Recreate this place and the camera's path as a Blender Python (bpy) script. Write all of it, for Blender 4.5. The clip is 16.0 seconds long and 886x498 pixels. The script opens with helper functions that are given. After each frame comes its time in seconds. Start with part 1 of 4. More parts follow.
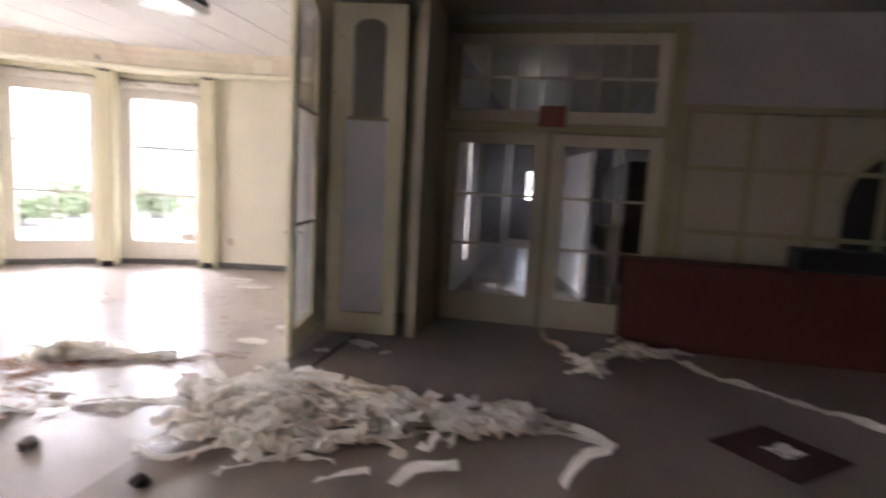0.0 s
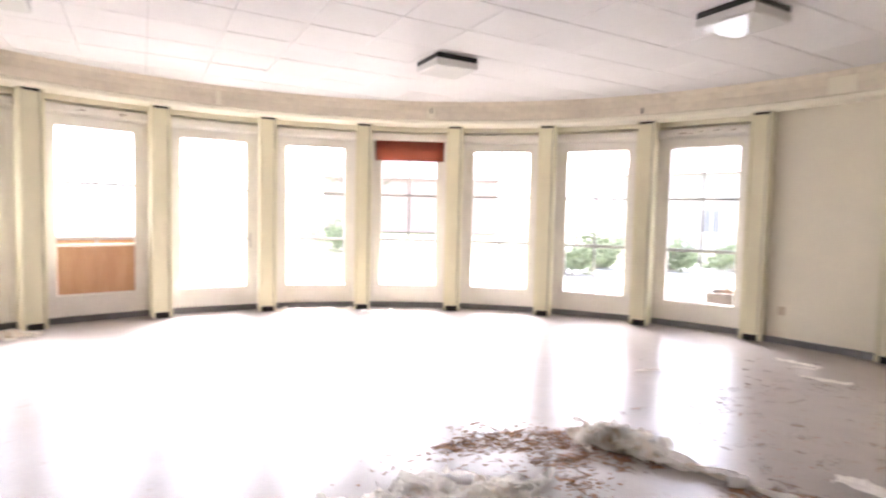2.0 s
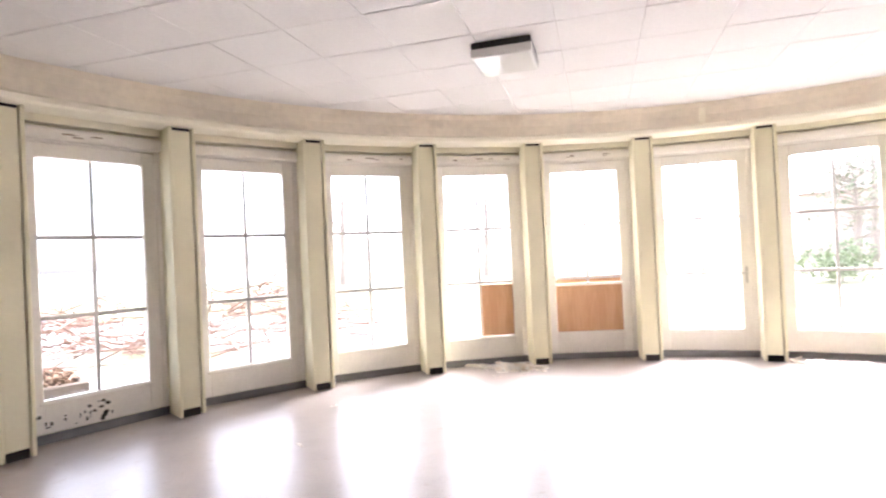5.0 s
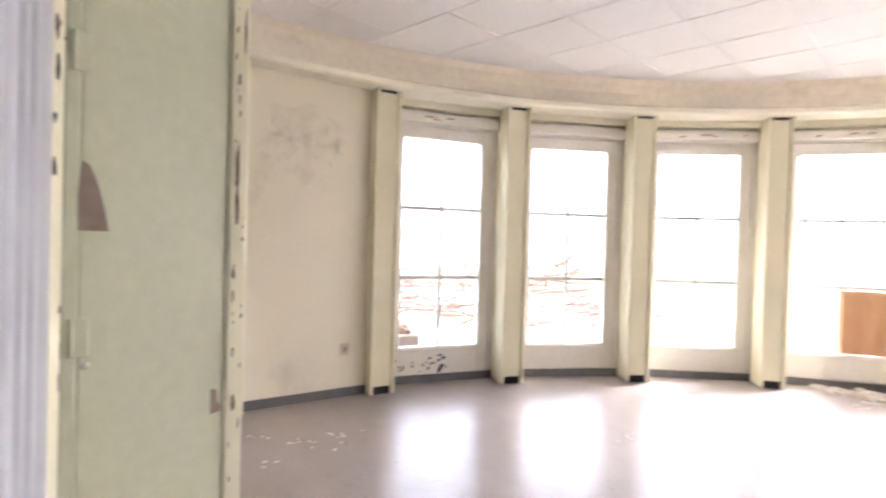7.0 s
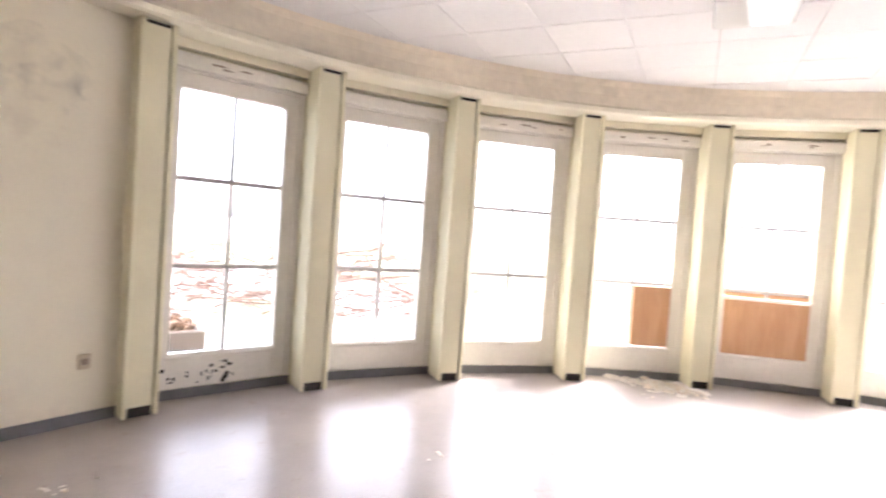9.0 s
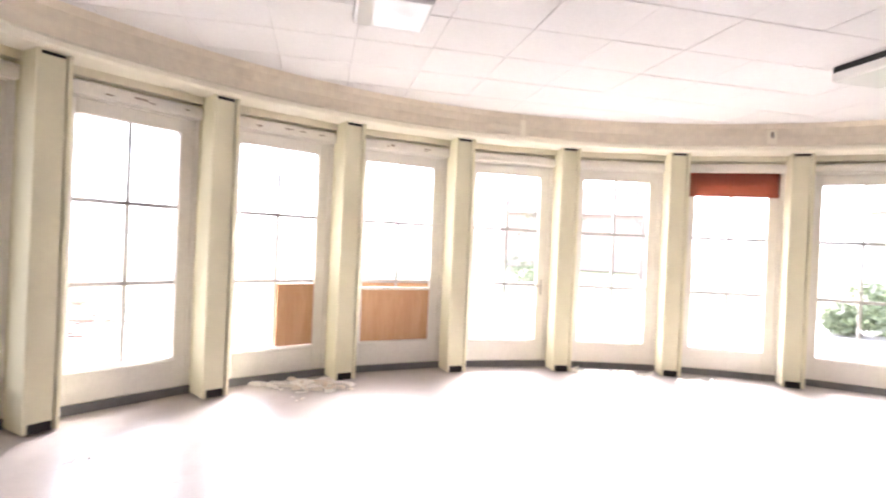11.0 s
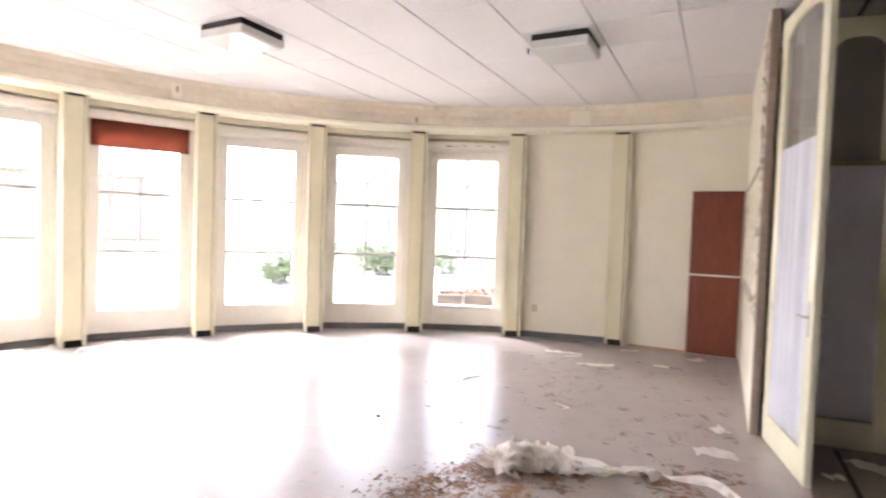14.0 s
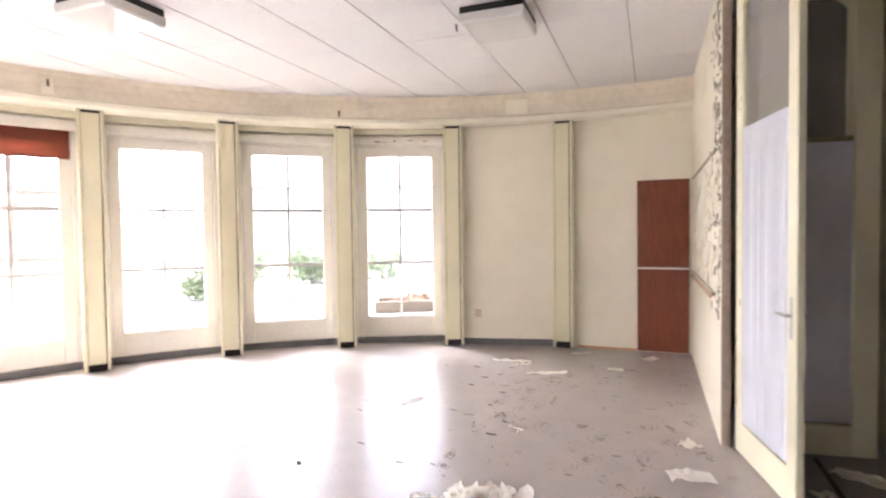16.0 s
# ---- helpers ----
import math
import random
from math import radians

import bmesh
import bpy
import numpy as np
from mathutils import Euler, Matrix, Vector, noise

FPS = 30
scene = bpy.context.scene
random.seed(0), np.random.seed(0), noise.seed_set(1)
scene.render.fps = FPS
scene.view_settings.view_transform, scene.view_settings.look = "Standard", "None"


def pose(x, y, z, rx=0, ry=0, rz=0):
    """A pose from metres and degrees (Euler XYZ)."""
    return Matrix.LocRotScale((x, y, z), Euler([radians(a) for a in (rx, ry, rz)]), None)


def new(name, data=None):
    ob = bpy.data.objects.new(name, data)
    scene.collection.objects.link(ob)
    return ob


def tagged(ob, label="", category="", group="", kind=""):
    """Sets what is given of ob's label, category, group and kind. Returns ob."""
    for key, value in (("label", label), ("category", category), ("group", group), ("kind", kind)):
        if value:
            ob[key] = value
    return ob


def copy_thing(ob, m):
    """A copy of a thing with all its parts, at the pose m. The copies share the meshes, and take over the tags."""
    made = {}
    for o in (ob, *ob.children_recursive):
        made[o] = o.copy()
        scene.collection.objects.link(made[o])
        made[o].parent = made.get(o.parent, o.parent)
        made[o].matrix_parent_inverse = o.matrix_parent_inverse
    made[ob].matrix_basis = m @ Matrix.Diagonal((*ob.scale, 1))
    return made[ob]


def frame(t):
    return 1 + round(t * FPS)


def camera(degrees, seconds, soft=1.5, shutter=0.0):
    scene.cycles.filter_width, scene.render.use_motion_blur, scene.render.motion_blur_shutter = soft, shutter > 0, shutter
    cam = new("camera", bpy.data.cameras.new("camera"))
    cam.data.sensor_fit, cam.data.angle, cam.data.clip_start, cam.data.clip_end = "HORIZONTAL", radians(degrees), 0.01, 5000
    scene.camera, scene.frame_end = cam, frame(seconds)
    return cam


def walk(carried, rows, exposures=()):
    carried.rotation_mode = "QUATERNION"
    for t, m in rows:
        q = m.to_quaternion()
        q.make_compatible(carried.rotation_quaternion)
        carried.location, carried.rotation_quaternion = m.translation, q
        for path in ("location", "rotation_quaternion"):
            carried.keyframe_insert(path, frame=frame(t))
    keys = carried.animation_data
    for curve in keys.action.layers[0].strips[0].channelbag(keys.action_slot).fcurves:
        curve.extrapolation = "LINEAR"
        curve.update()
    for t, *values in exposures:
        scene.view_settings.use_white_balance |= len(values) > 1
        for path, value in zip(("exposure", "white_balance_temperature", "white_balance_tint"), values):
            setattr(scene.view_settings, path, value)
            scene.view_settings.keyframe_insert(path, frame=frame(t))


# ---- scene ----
SOFT, SHUTTER = 2.1, 0.4
EXPOSURES = tuple((t, e, 5850, 19) for t, e in ((0.0, 3.98), (0.5, 3.80), (1.0, 3.74), (2.5, 3.5), (4.0, 3.52), (6.5, 3.77), (7.5, 3.88), (8.5, 3.82), (11.0, 3.52), (12.0, 3.52), (13.0, 3.6), (14.0, 3.74), (14.5, 3.79), (16.0, 3.8)))
# path begin
cam = camera(78.06, 16.0, soft=SOFT, shutter=SHUTTER)
PATH = (
    (0, -1.738, -3.469, 1.545, -78.72, -6.77, 3.12),
    (0.5, -1.387, -3.249, 1.541, -58.96, -4.99, 0.48),
    (1, -1.224, -2.987, 1.540, -47.18, -4.16, 2.31),
    (1.5, -1.161, -2.684, 1.542, -41.26, -3.26, 4.22),
    (2, -0.975, -2.353, 1.541, -28.93, -3.45, 1.36),
    (2.5, -0.961, -2.201, 1.542, -18.44, -3.05, -0.34),
    (3, -1.340, -1.903, 1.540, -14.29, -3.11, 1.27),
    (3.5, -1.455, -1.670, 1.538, -11.49, -2.31, 1.38),
    (4, -1.179, -1.396, 1.544, 0.09, -1.37, -0.95),
    (6.5, -1.791, -1.545, 1.528, 32.59, 2.00, 1.54),
    (7, -1.917, -1.538, 1.521, 43.89, -0.84, 1.61),
    (7.5, -1.983, -1.422, 1.521, 52.59, -1.37, 0.39),
    (8, -2.048, -1.269, 1.555, 51.60, -2.22, 0.12),
    (8.5, -2.176, -1.076, 1.570, 38.85, -2.23, 2.50),
    (11, -2.468, -0.452, 1.609, -12.67, -0.38, 2.59),
    (11.5, -2.268, -0.494, 1.594, -22.54, -0.89, 3.77),
    (12, -2.135, -0.620, 1.577, -34.14, -1.09, 3.14),
    (12.5, -1.960, -0.658, 1.559, -40.39, -1.11, 0.51),
    (13, -1.815, -0.703, 1.551, -46.25, -0.40, 0.75),
    (13.5, -1.700, -0.798, 1.541, -52.13, -0.57, 1.37),
    (14, -1.595, -0.802, 1.533, -62.98, -1.98, 1.98),
    (14.5, -1.544, -0.697, 1.530, -71.60, -1.85, 1.85),
    (15, -1.443, -0.591, 1.534, -77.63, -3.00, 4.17),
    (15.5, -1.259, -0.569, 1.539, -75.14, -2.93, 1.99),
    (16, -0.943, -0.603, 1.547, -69.06, -1.78, -0.74),
)
# path end


def aim(x, y, z, yaw, pitch, roll):
    return pose(x, y, z, 90 + pitch, 0, yaw) @ pose(0, 0, 0, 0, 0, roll)


walk(cam, [(row[0], aim(*row[1:])) for row in PATH], exposures=EXPOSURES)

# ---- light: an overcast white sky, daylight through the bay windows ----
world = bpy.data.worlds.new("overcast_sky")
scene.world = world
world.use_nodes = True
wn = world.node_tree
wn.nodes.clear()
sky = wn.nodes.new("ShaderNodeTexSky")
sky.sky_type, sky.sun_disc = "NISHITA", False
sky.sun_elevation, sky.sun_rotation = radians(38), radians(20)
sky.dust_density, sky.air_density = 4.0, 1.0
grey = wn.nodes.new("ShaderNodeHueSaturation")
grey.inputs["Saturation"].default_value = 0.25
bg = wn.nodes.new("ShaderNodeBackground")
bg.inputs["Strength"].default_value = 0.15
wo = wn.nodes.new("ShaderNodeOutputWorld")
wn.links.new(sky.outputs[0], grey.inputs["Color"])
wn.links.new(grey.outputs[0], bg.inputs["Color"])
wn.links.new(bg.outputs[0], wo.inputs["Surface"])

sun_data = bpy.data.lights.new("sun", "SUN")
sun_data.energy, sun_data.angle, sun_data.color = 1.5, radians(25), (1.0, 0.97, 0.93)
sun = new("sun", sun_data)
sun.matrix_world = pose(0, 0, 20, 52, 0, 160)


# ---- materials ----
def material(name, colour, rough=0.6, metal=0.0, spots=(), grain=(), bump=0.0, bump_scale=60.0):
    """Principled paint or stuff. spots: (scale, threshold, softness, colour) of stains; grain: (scale, amount) of fine tone change."""
    m = bpy.data.materials.new(name)
    m.use_nodes = True
    nt = m.node_tree
    b = nt.nodes["Principled BSDF"]
    b.inputs["Roughness"].default_value, b.inputs["Metallic"].default_value = rough, metal
    co = nt.nodes.new("ShaderNodeTexCoord").outputs["Object"]
    base = nt.nodes.new("ShaderNodeRGB")
    base.outputs[0].default_value = (*colour, 1)
    out = base.outputs[0]
    for scale, amount in grain:
        n = nt.nodes.new("ShaderNodeTexNoise")
        n.inputs["Scale"].default_value, n.inputs["Detail"].default_value = scale, 5
        nt.links.new(co, n.inputs["Vector"])
        r = nt.nodes.new("ShaderNodeMapRange")
        r.inputs["From Min"].default_value, r.inputs["From Max"].default_value = 0.3, 0.7
        r.inputs["To Min"].default_value, r.inputs["To Max"].default_value = 1 - amount, 1 + amount
        nt.links.new(n.outputs["Fac"], r.inputs["Value"])
        mul = nt.nodes.new("ShaderNodeMix")
        mul.data_type, mul.blend_type = "RGBA", "MULTIPLY"
        mul.inputs["Factor"].default_value = 1
        nt.links.new(out, mul.inputs["A"])
        nt.links.new(r.outputs[0], mul.inputs["B"])
        out = mul.outputs["Result"]
    for scale, lo, soft, tint in spots:
        n = nt.nodes.new("ShaderNodeTexNoise")
        n.inputs["Scale"].default_value, n.inputs["Detail"].default_value = scale, 8
        n.inputs["Roughness"].default_value = 0.62
        nt.links.new(co, n.inputs["Vector"])
        r = nt.nodes.new("ShaderNodeMapRange")
        r.inputs["From Min"].default_value, r.inputs["From Max"].default_value = lo, lo + soft
        nt.links.new(n.outputs["Fac"], r.inputs["Value"])
        mix = nt.nodes.new("ShaderNodeMix")
        mix.data_type = "RGBA"
        nt.links.new(r.outputs[0], mix.inputs["Factor"])
        nt.links.new(out, mix.inputs["A"])
        mix.inputs["B"].default_value = (*tint, 1)
        out = mix.outputs["Result"]
    nt.links.new(out, b.inputs["Base Color"])
    if bump:
        n = nt.nodes.new("ShaderNodeTexNoise")
        n.inputs["Scale"].default_value, n.inputs["Detail"].default_value = bump_scale, 4
        nt.links.new(co, n.inputs["Vector"])
        bp = nt.nodes.new("ShaderNodeBump")
        bp.inputs["Strength"].default_value, bp.inputs["Distance"].default_value = bump, 0.01
        nt.links.new(n.outputs["Fac"], bp.inputs["Height"])
        nt.links.new(bp.outputs[0], b.inputs["Normal"])
    return m


def thin(m, amount, tint=(0.86, 0.83, 0.78)):
    """Lets part of the light through a thin sheet."""
    nt = m.node_tree
    b, out = nt.nodes["Principled BSDF"], nt.nodes["Material Output"]
    tr = nt.nodes.new("ShaderNodeBsdfTranslucent")
    tr.inputs["Color"].default_value = (*tint, 1)
    mix = nt.nodes.new("ShaderNodeMixShader")
    mix.inputs["Fac"].default_value = amount
    nt.links.new(b.outputs[0], mix.inputs[1])
    nt.links.new(tr.outputs[0], mix.inputs[2])
    nt.links.new(mix.outputs[0], out.inputs["Surface"])
    return m


def glass_material(name, colour=(1, 1, 1), rough=0.0):
    m = bpy.data.materials.new(name)
    m.use_nodes = True
    b = m.node_tree.nodes["Principled BSDF"]
    b.inputs["Base Color"].default_value = (*colour, 1)
    b.inputs["Roughness"].default_value, b.inputs["IOR"].default_value = rough, 1.45
    b.inputs["Transmission Weight"].default_value = 1.0
    return m


def wood_material(name, a, c, stretch=(14, 14, 1.2), rough=0.5):
    m = bpy.data.materials.new(name)
    m.use_nodes = True
    nt = m.node_tree
    b = nt.nodes["Principled BSDF"]
    b.inputs["Roughness"].default_value = rough
    mp = nt.nodes.new("ShaderNodeMapping")
    mp.inputs["Scale"].default_value = stretch
    nt.links.new(nt.nodes.new("ShaderNodeTexCoord").outputs["Object"], mp.inputs["Vector"])
    n = nt.nodes.new("ShaderNodeTexNoise")
    n.inputs["Scale"].default_value, n.inputs["Detail"].default_value, n.inputs["Distortion"].default_value = 2.5, 6, 1.2
    nt.links.new(mp.outputs[0], n.inputs["Vector"])
    r = nt.nodes.new("ShaderNodeValToRGB")
    r.color_ramp.elements[0].position, r.color_ramp.elements[0].color = 0.32, (*a, 1)
    r.color_ramp.elements[1].position, r.color_ramp.elements[1].color = 0.68, (*c, 1)
    nt.links.new(n.outputs["Fac"], r.inputs["Fac"])
    nt.links.new(r.outputs[0], b.inputs["Base Color"])
    return m


CREAM = material("cream_paint", (0.80, 0.745, 0.575), 0.5, grain=((1.1, 0.05), (25, 0.015)), spots=((0.9, 0.66, 0.16, (0.55, 0.47, 0.34)),), bump=0.12, bump_scale=18)
PLAINWALL = material("cream_plain_wall_paint", (0.88, 0.82, 0.665), 0.7, grain=((0.6, 0.035), (3, 0.02), (40, 0.015)), bump=0.06, bump_scale=60)
PLASTER = material("cream_wall_paint", (0.84, 0.775, 0.62), 0.7, grain=((0.8, 0.04), (40, 0.015)), spots=((1.1, 0.57, 0.22, (0.62, 0.53, 0.42)),), bump=0.06, bump_scale=60)
WHITE = material("white_window_paint", (0.84, 0.795, 0.72), 0.42, grain=((2.0, 0.05), (30, 0.03)), spots=((7.0, 0.72, 0.03, (0.42, 0.30, 0.20)),), bump=0.15, bump_scale=30)
YELLOW = material("pale_yellow_paint", (0.80, 0.745, 0.535), 0.45, grain=((1.5, 0.05), (30, 0.015)), spots=((5.0, 0.73, 0.03, (0.42, 0.36, 0.25)),), bump=0.1, bump_scale=20)
FRIEZE = material("stained_beige_plaster", (0.81, 0.725, 0.58), 0.8, grain=((0.9, 0.10), (14, 0.05)), spots=((2.2, 0.58, 0.2, (0.62, 0.54, 0.42)),), bump=0.2, bump_scale=25)
TILE = material("white_ceiling_board", (0.80, 0.77, 0.74), 0.85, grain=((0.7, 0.04), (50, 0.03)), bump=0.35, bump_scale=120)
JOINT = material("grey_ceiling_joint", (0.50, 0.455, 0.415), 0.9, grain=((3, 0.2),))
FLOOR = material("grey_brown_linoleum", (0.42, 0.367, 0.33), 0.31, grain=((0.35, 0.07), (4, 0.06), (55, 0.06)), spots=((1.6, 0.56, 0.25, (0.335, 0.285, 0.25)), (7, 0.60, 0.10, (0.37, 0.295, 0.235)), (30, 0.66, 0.05, (0.27, 0.22, 0.18))))
FLOOR.node_tree.nodes["Principled BSDF"].inputs["Specular IOR Level"].default_value = 0.55
# same linoleum as the bay, with the lobby's shade put into a darker colour
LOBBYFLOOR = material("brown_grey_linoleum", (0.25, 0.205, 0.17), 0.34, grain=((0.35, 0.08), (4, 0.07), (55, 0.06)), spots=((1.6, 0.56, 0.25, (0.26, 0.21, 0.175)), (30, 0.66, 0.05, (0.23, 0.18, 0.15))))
# weathered white, darkened further so the bars read against the sky's glare
BARPAINT = material("weathered_bar_paint", (0.58, 0.54, 0.49), 0.5, grain=((5, 0.15), (40, 0.08)))
SKIRT = material("dark_grey_skirting", (0.18, 0.175, 0.18), 0.45, grain=((4, 0.12),))
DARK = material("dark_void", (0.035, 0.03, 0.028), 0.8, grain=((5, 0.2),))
RED = thin(material("red_brown_cloth", (0.34, 0.10, 0.06), 0.8, grain=((60, 0.12), (2, 0.08)), bump=0.2, bump_scale=200), 0.25, (0.40, 0.12, 0.065))
BROWN = wood_material("red_brown_veneer", (0.17, 0.042, 0.018), (0.26, 0.075, 0.032), rough=0.55)
DESKWOOD = wood_material("dark_red_wood", (0.075, 0.017, 0.010), (0.12, 0.030, 0.016), rough=0.55)
MATRED = material("dark_maroon_mat", (0.06, 0.022, 0.018), 0.9, grain=((40, 0.3),), bump=0.4, bump_scale=200)
PLY = wood_material("orange_plywood", (0.56, 0.31, 0.155), (0.65, 0.385, 0.21), (6, 6, 0.8), rough=0.6)
GLASS = glass_material("window_glass")
LAMPBASE = material("black_lamp_base", (0.025, 0.024, 0.024), 0.5)
LAMPSHADE = thin(material("milk_plastic", (0.90, 0.88, 0.83), 0.07), 0.22)
GREEN = material("pale_green_paint", (0.665, 0.665, 0.465), 0.38, grain=((1.2, 0.05), (25, 0.03)), bump=0.12, bump_scale=14)
TAN = material("bare_brown_backing", (0.34, 0.26, 0.20), 0.8, grain=((20, 0.15),))
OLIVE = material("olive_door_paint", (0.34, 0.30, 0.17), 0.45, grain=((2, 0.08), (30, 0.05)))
CURTAIN = thin(material("white_net_curtain", (0.86, 0.86, 0.90), 0.9, grain=((3, 0.04),)), 0.28)
METAL = material("dull_steel", (0.55, 0.52, 0.48), 0.35, 1.0, grain=((30, 0.1),))
SIGNRED = material("brown_red_sign", (0.24, 0.07, 0.045), 0.5, grain=((6, 0.1),))
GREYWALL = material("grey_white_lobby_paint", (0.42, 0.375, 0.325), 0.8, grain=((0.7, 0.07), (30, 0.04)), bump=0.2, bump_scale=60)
CORRWALL = material("white_corridor_paint", (0.70, 0.68, 0.70), 0.7, grain=((0.7, 0.05), (30, 0.03)))
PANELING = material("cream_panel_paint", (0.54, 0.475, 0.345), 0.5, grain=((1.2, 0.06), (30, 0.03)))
# the door panels' cream again, darkened to carry the dimmer light on the wall
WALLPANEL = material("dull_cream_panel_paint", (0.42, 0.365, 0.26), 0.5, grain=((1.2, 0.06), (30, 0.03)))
CHIP = material("dark_bare_wood", (0.17, 0.105, 0.065), 0.85, grain=((20, 0.25),))
PAPER = thin(material("white_paper", (0.93, 0.88, 0.80), 0.85, grain=((12, 0.06), (2.0, 0.05))), 0.38)
aged = PAPER.node_tree
turn = aged.nodes.new("ShaderNodeValToRGB")
turn.color_ramp.elements[0].position, turn.color_ramp.elements[0].color = 0.62, (1, 1, 1, 1)
turn.color_ramp.elements[1].position, turn.color_ramp.elements[1].color = 1.0, (0.80, 0.66, 0.50, 1)
tone = aged.nodes.new("ShaderNodeMix")
tone.data_type, tone.blend_type = "RGBA", "MULTIPLY"
tone.inputs["Factor"].default_value = 1
aged.links.new(aged.nodes.new("ShaderNodeNewGeometry").outputs["Random Per Island"], turn.inputs["Fac"])
aged.links.new(aged.nodes["Principled BSDF"].inputs["Base Color"].links[0].from_socket, tone.inputs["A"])
aged.links.new(turn.outputs[0], tone.inputs["B"])
aged.links.new(tone.outputs["Result"], aged.nodes["Principled BSDF"].inputs["Base Color"])
DUSTYGLASS = glass_material("dusty_leaf_glass")
b = DUSTYGLASS.node_tree
film = b.nodes.new("ShaderNodeBsdfDiffuse")
film.inputs["Color"].default_value = (0.62, 0.58, 0.50, 1)
mix = b.nodes.new("ShaderNodeMixShader")
mix.inputs["Fac"].default_value = 0.26
b.links.new(b.nodes["Principled BSDF"].outputs[0], mix.inputs[1])
b.links.new(film.outputs[0], mix.inputs[2])
b.links.new(mix.outputs[0], b.nodes["Material Output"].inputs["Surface"])


def patchy(m, scales, lo, soft):
    """Breaks a thin film into grains and gaps by the product of two noises."""
    nt = m.node_tree
    co = nt.nodes.new("ShaderNodeTexCoord").outputs["Object"]
    outs = []
    for s in scales:
        n = nt.nodes.new("ShaderNodeTexNoise")
        n.inputs["Scale"].default_value, n.inputs["Detail"].default_value, n.inputs["Roughness"].default_value = s, 6, 0.65
        nt.links.new(co, n.inputs["Vector"])
        outs.append(n.outputs["Fac"])
    add = nt.nodes.new("ShaderNodeMath")
    add.operation = "ADD"
    nt.links.new(outs[0], add.inputs[0])
    nt.links.new(outs[1], add.inputs[1])
    r = nt.nodes.new("ShaderNodeMapRange")
    r.inputs["From Min"].default_value, r.inputs["From Max"].default_value = lo, lo + soft
    nt.links.new(add.outputs[0], r.inputs["Value"])
    nt.links.new(r.outputs[0], nt.nodes["Principled BSDF"].inputs["Alpha"])
    return m


SOIL = material("orange_brown_dirt", (0.38, 0.205, 0.11), 0.9, grain=((30, 0.3),))


# ---- building blocks ----
def add_box(bm, x0, x1, y0, y1, z0, z1, bevel=0.0):
    made = bmesh.ops.create_cube(bm, size=1, matrix=Matrix.LocRotScale(((x0 + x1) / 2, (y0 + y1) / 2, (z0 + z1) / 2), None, (abs(x1 - x0), abs(y1 - y0), abs(z1 - z0))))
    if bevel:
        edges = {e for v in made["verts"] for e in v.link_edges}
        bmesh.ops.bevel(bm, geom=list(edges), offset=bevel, segments=1, affect="EDGES", clamp_overlap=True)


def box_mesh(*boxes, bevel=0.0):
    bm = bmesh.new()
    for b in boxes:
        add_box(bm, *b, bevel=bevel)
    return bm


def part(name, bm, mat, parent=None, label="", m=None, smooth=False):
    me = bpy.data.meshes.new(name)
    bm.to_mesh(me)
    bm.free()
    me.materials.append(mat)
    if smooth:
        for p in me.polygons:
            p.use_smooth = True
    ob = new(name, me)
    if parent:
        ob.parent = parent
    if m is not None:
        ob.matrix_local = m
    if label:
        ob["label"] = label
    return ob


def structure(name, bm, mat, label="", category="", smooth=False):
    return tagged(part(name, bm, mat, smooth=smooth), label, category, kind="structure")


def thing(name, m, label, category, group="", kind=""):
    ob = new(name)
    ob.matrix_world = m
    return tagged(ob, label, category, group, kind)


STEP = 13.165         # degrees from pilaster to pilaster
R_PIL, R_WIN, R_BLANK = 6.28, 6.60, 6.41
H_PIL = 2.97
CEIL = 3.33


def bay(i, r):
    """Pose on the chord of bay i (7 is the middle), x along the wall, y outwards."""
    a = radians((i - 7) * STEP)
    return pose(r * math.sin(a), r * math.cos(a), 0, 0, 0, -(i - 7) * STEP)


# ---- floor, ceilings ----
structure("floor", box_mesh((-7.4, 7.4, -1.36, 7.4, -0.12, 0)), FLOOR, "worn grey-brown shiny linoleum floor", "floor")
structure("floor_lobby", box_mesh((-7.4, 7.4, -10, -1.361, -0.12, 0)), LOBBYFLOOR, "worn linoleum lobby floor, coloured darker for the lobby's shade", "floor")
def ceiling_mesh(x0, x1, y0, y1, z, inside, ox, oy, sx, sy, gap=0.006):
    """Boards with open joints, each a thin slab; inside(x, y) keeps the boards of the room."""
    bm = bmesh.new()
    rng = random.Random(4)
    for i in range(int((x0 - ox) / sx) - 1, int((x1 - ox) / sx) + 2):
        for j in range(int((y0 - oy) / sy) - 1, int((y1 - oy) / sy) + 2):
            a, b, c, d = ox + i * sx, ox + (i + 1) * sx, oy + j * sy, oy + (j + 1) * sy
            a, b, c, d = max(a, x0), min(b, x1), max(c, y0), min(d, y1)
            if b - a < 0.05 or d - c < 0.05 or not inside((a + b) / 2, (c + d) / 2):
                continue
            drop = rng.uniform(0, 0.003)
            add_box(bm, a + gap * 0.5, b - gap * 0.5, c + gap, d - gap, z - drop, z + 0.02 - drop)
    return bm


structure("ceiling", ceiling_mesh(-7, 7, -1.5, 7, CEIL, lambda x, y: math.hypot(x, max(y, 0)) < 7.2, -0.235, -0.42, 0.672, 0.668), TILE, "white square ceiling boards with dark open joints", "ceiling")
structure("ceiling_back", box_mesh((-7.6, 7.6, -1.6, 7.6, CEIL + 0.021, CEIL + 0.2)), JOINT, "dark backing above the ceiling boards", "ceiling")
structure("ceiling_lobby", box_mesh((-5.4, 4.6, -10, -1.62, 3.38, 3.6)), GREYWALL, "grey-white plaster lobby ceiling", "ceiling")


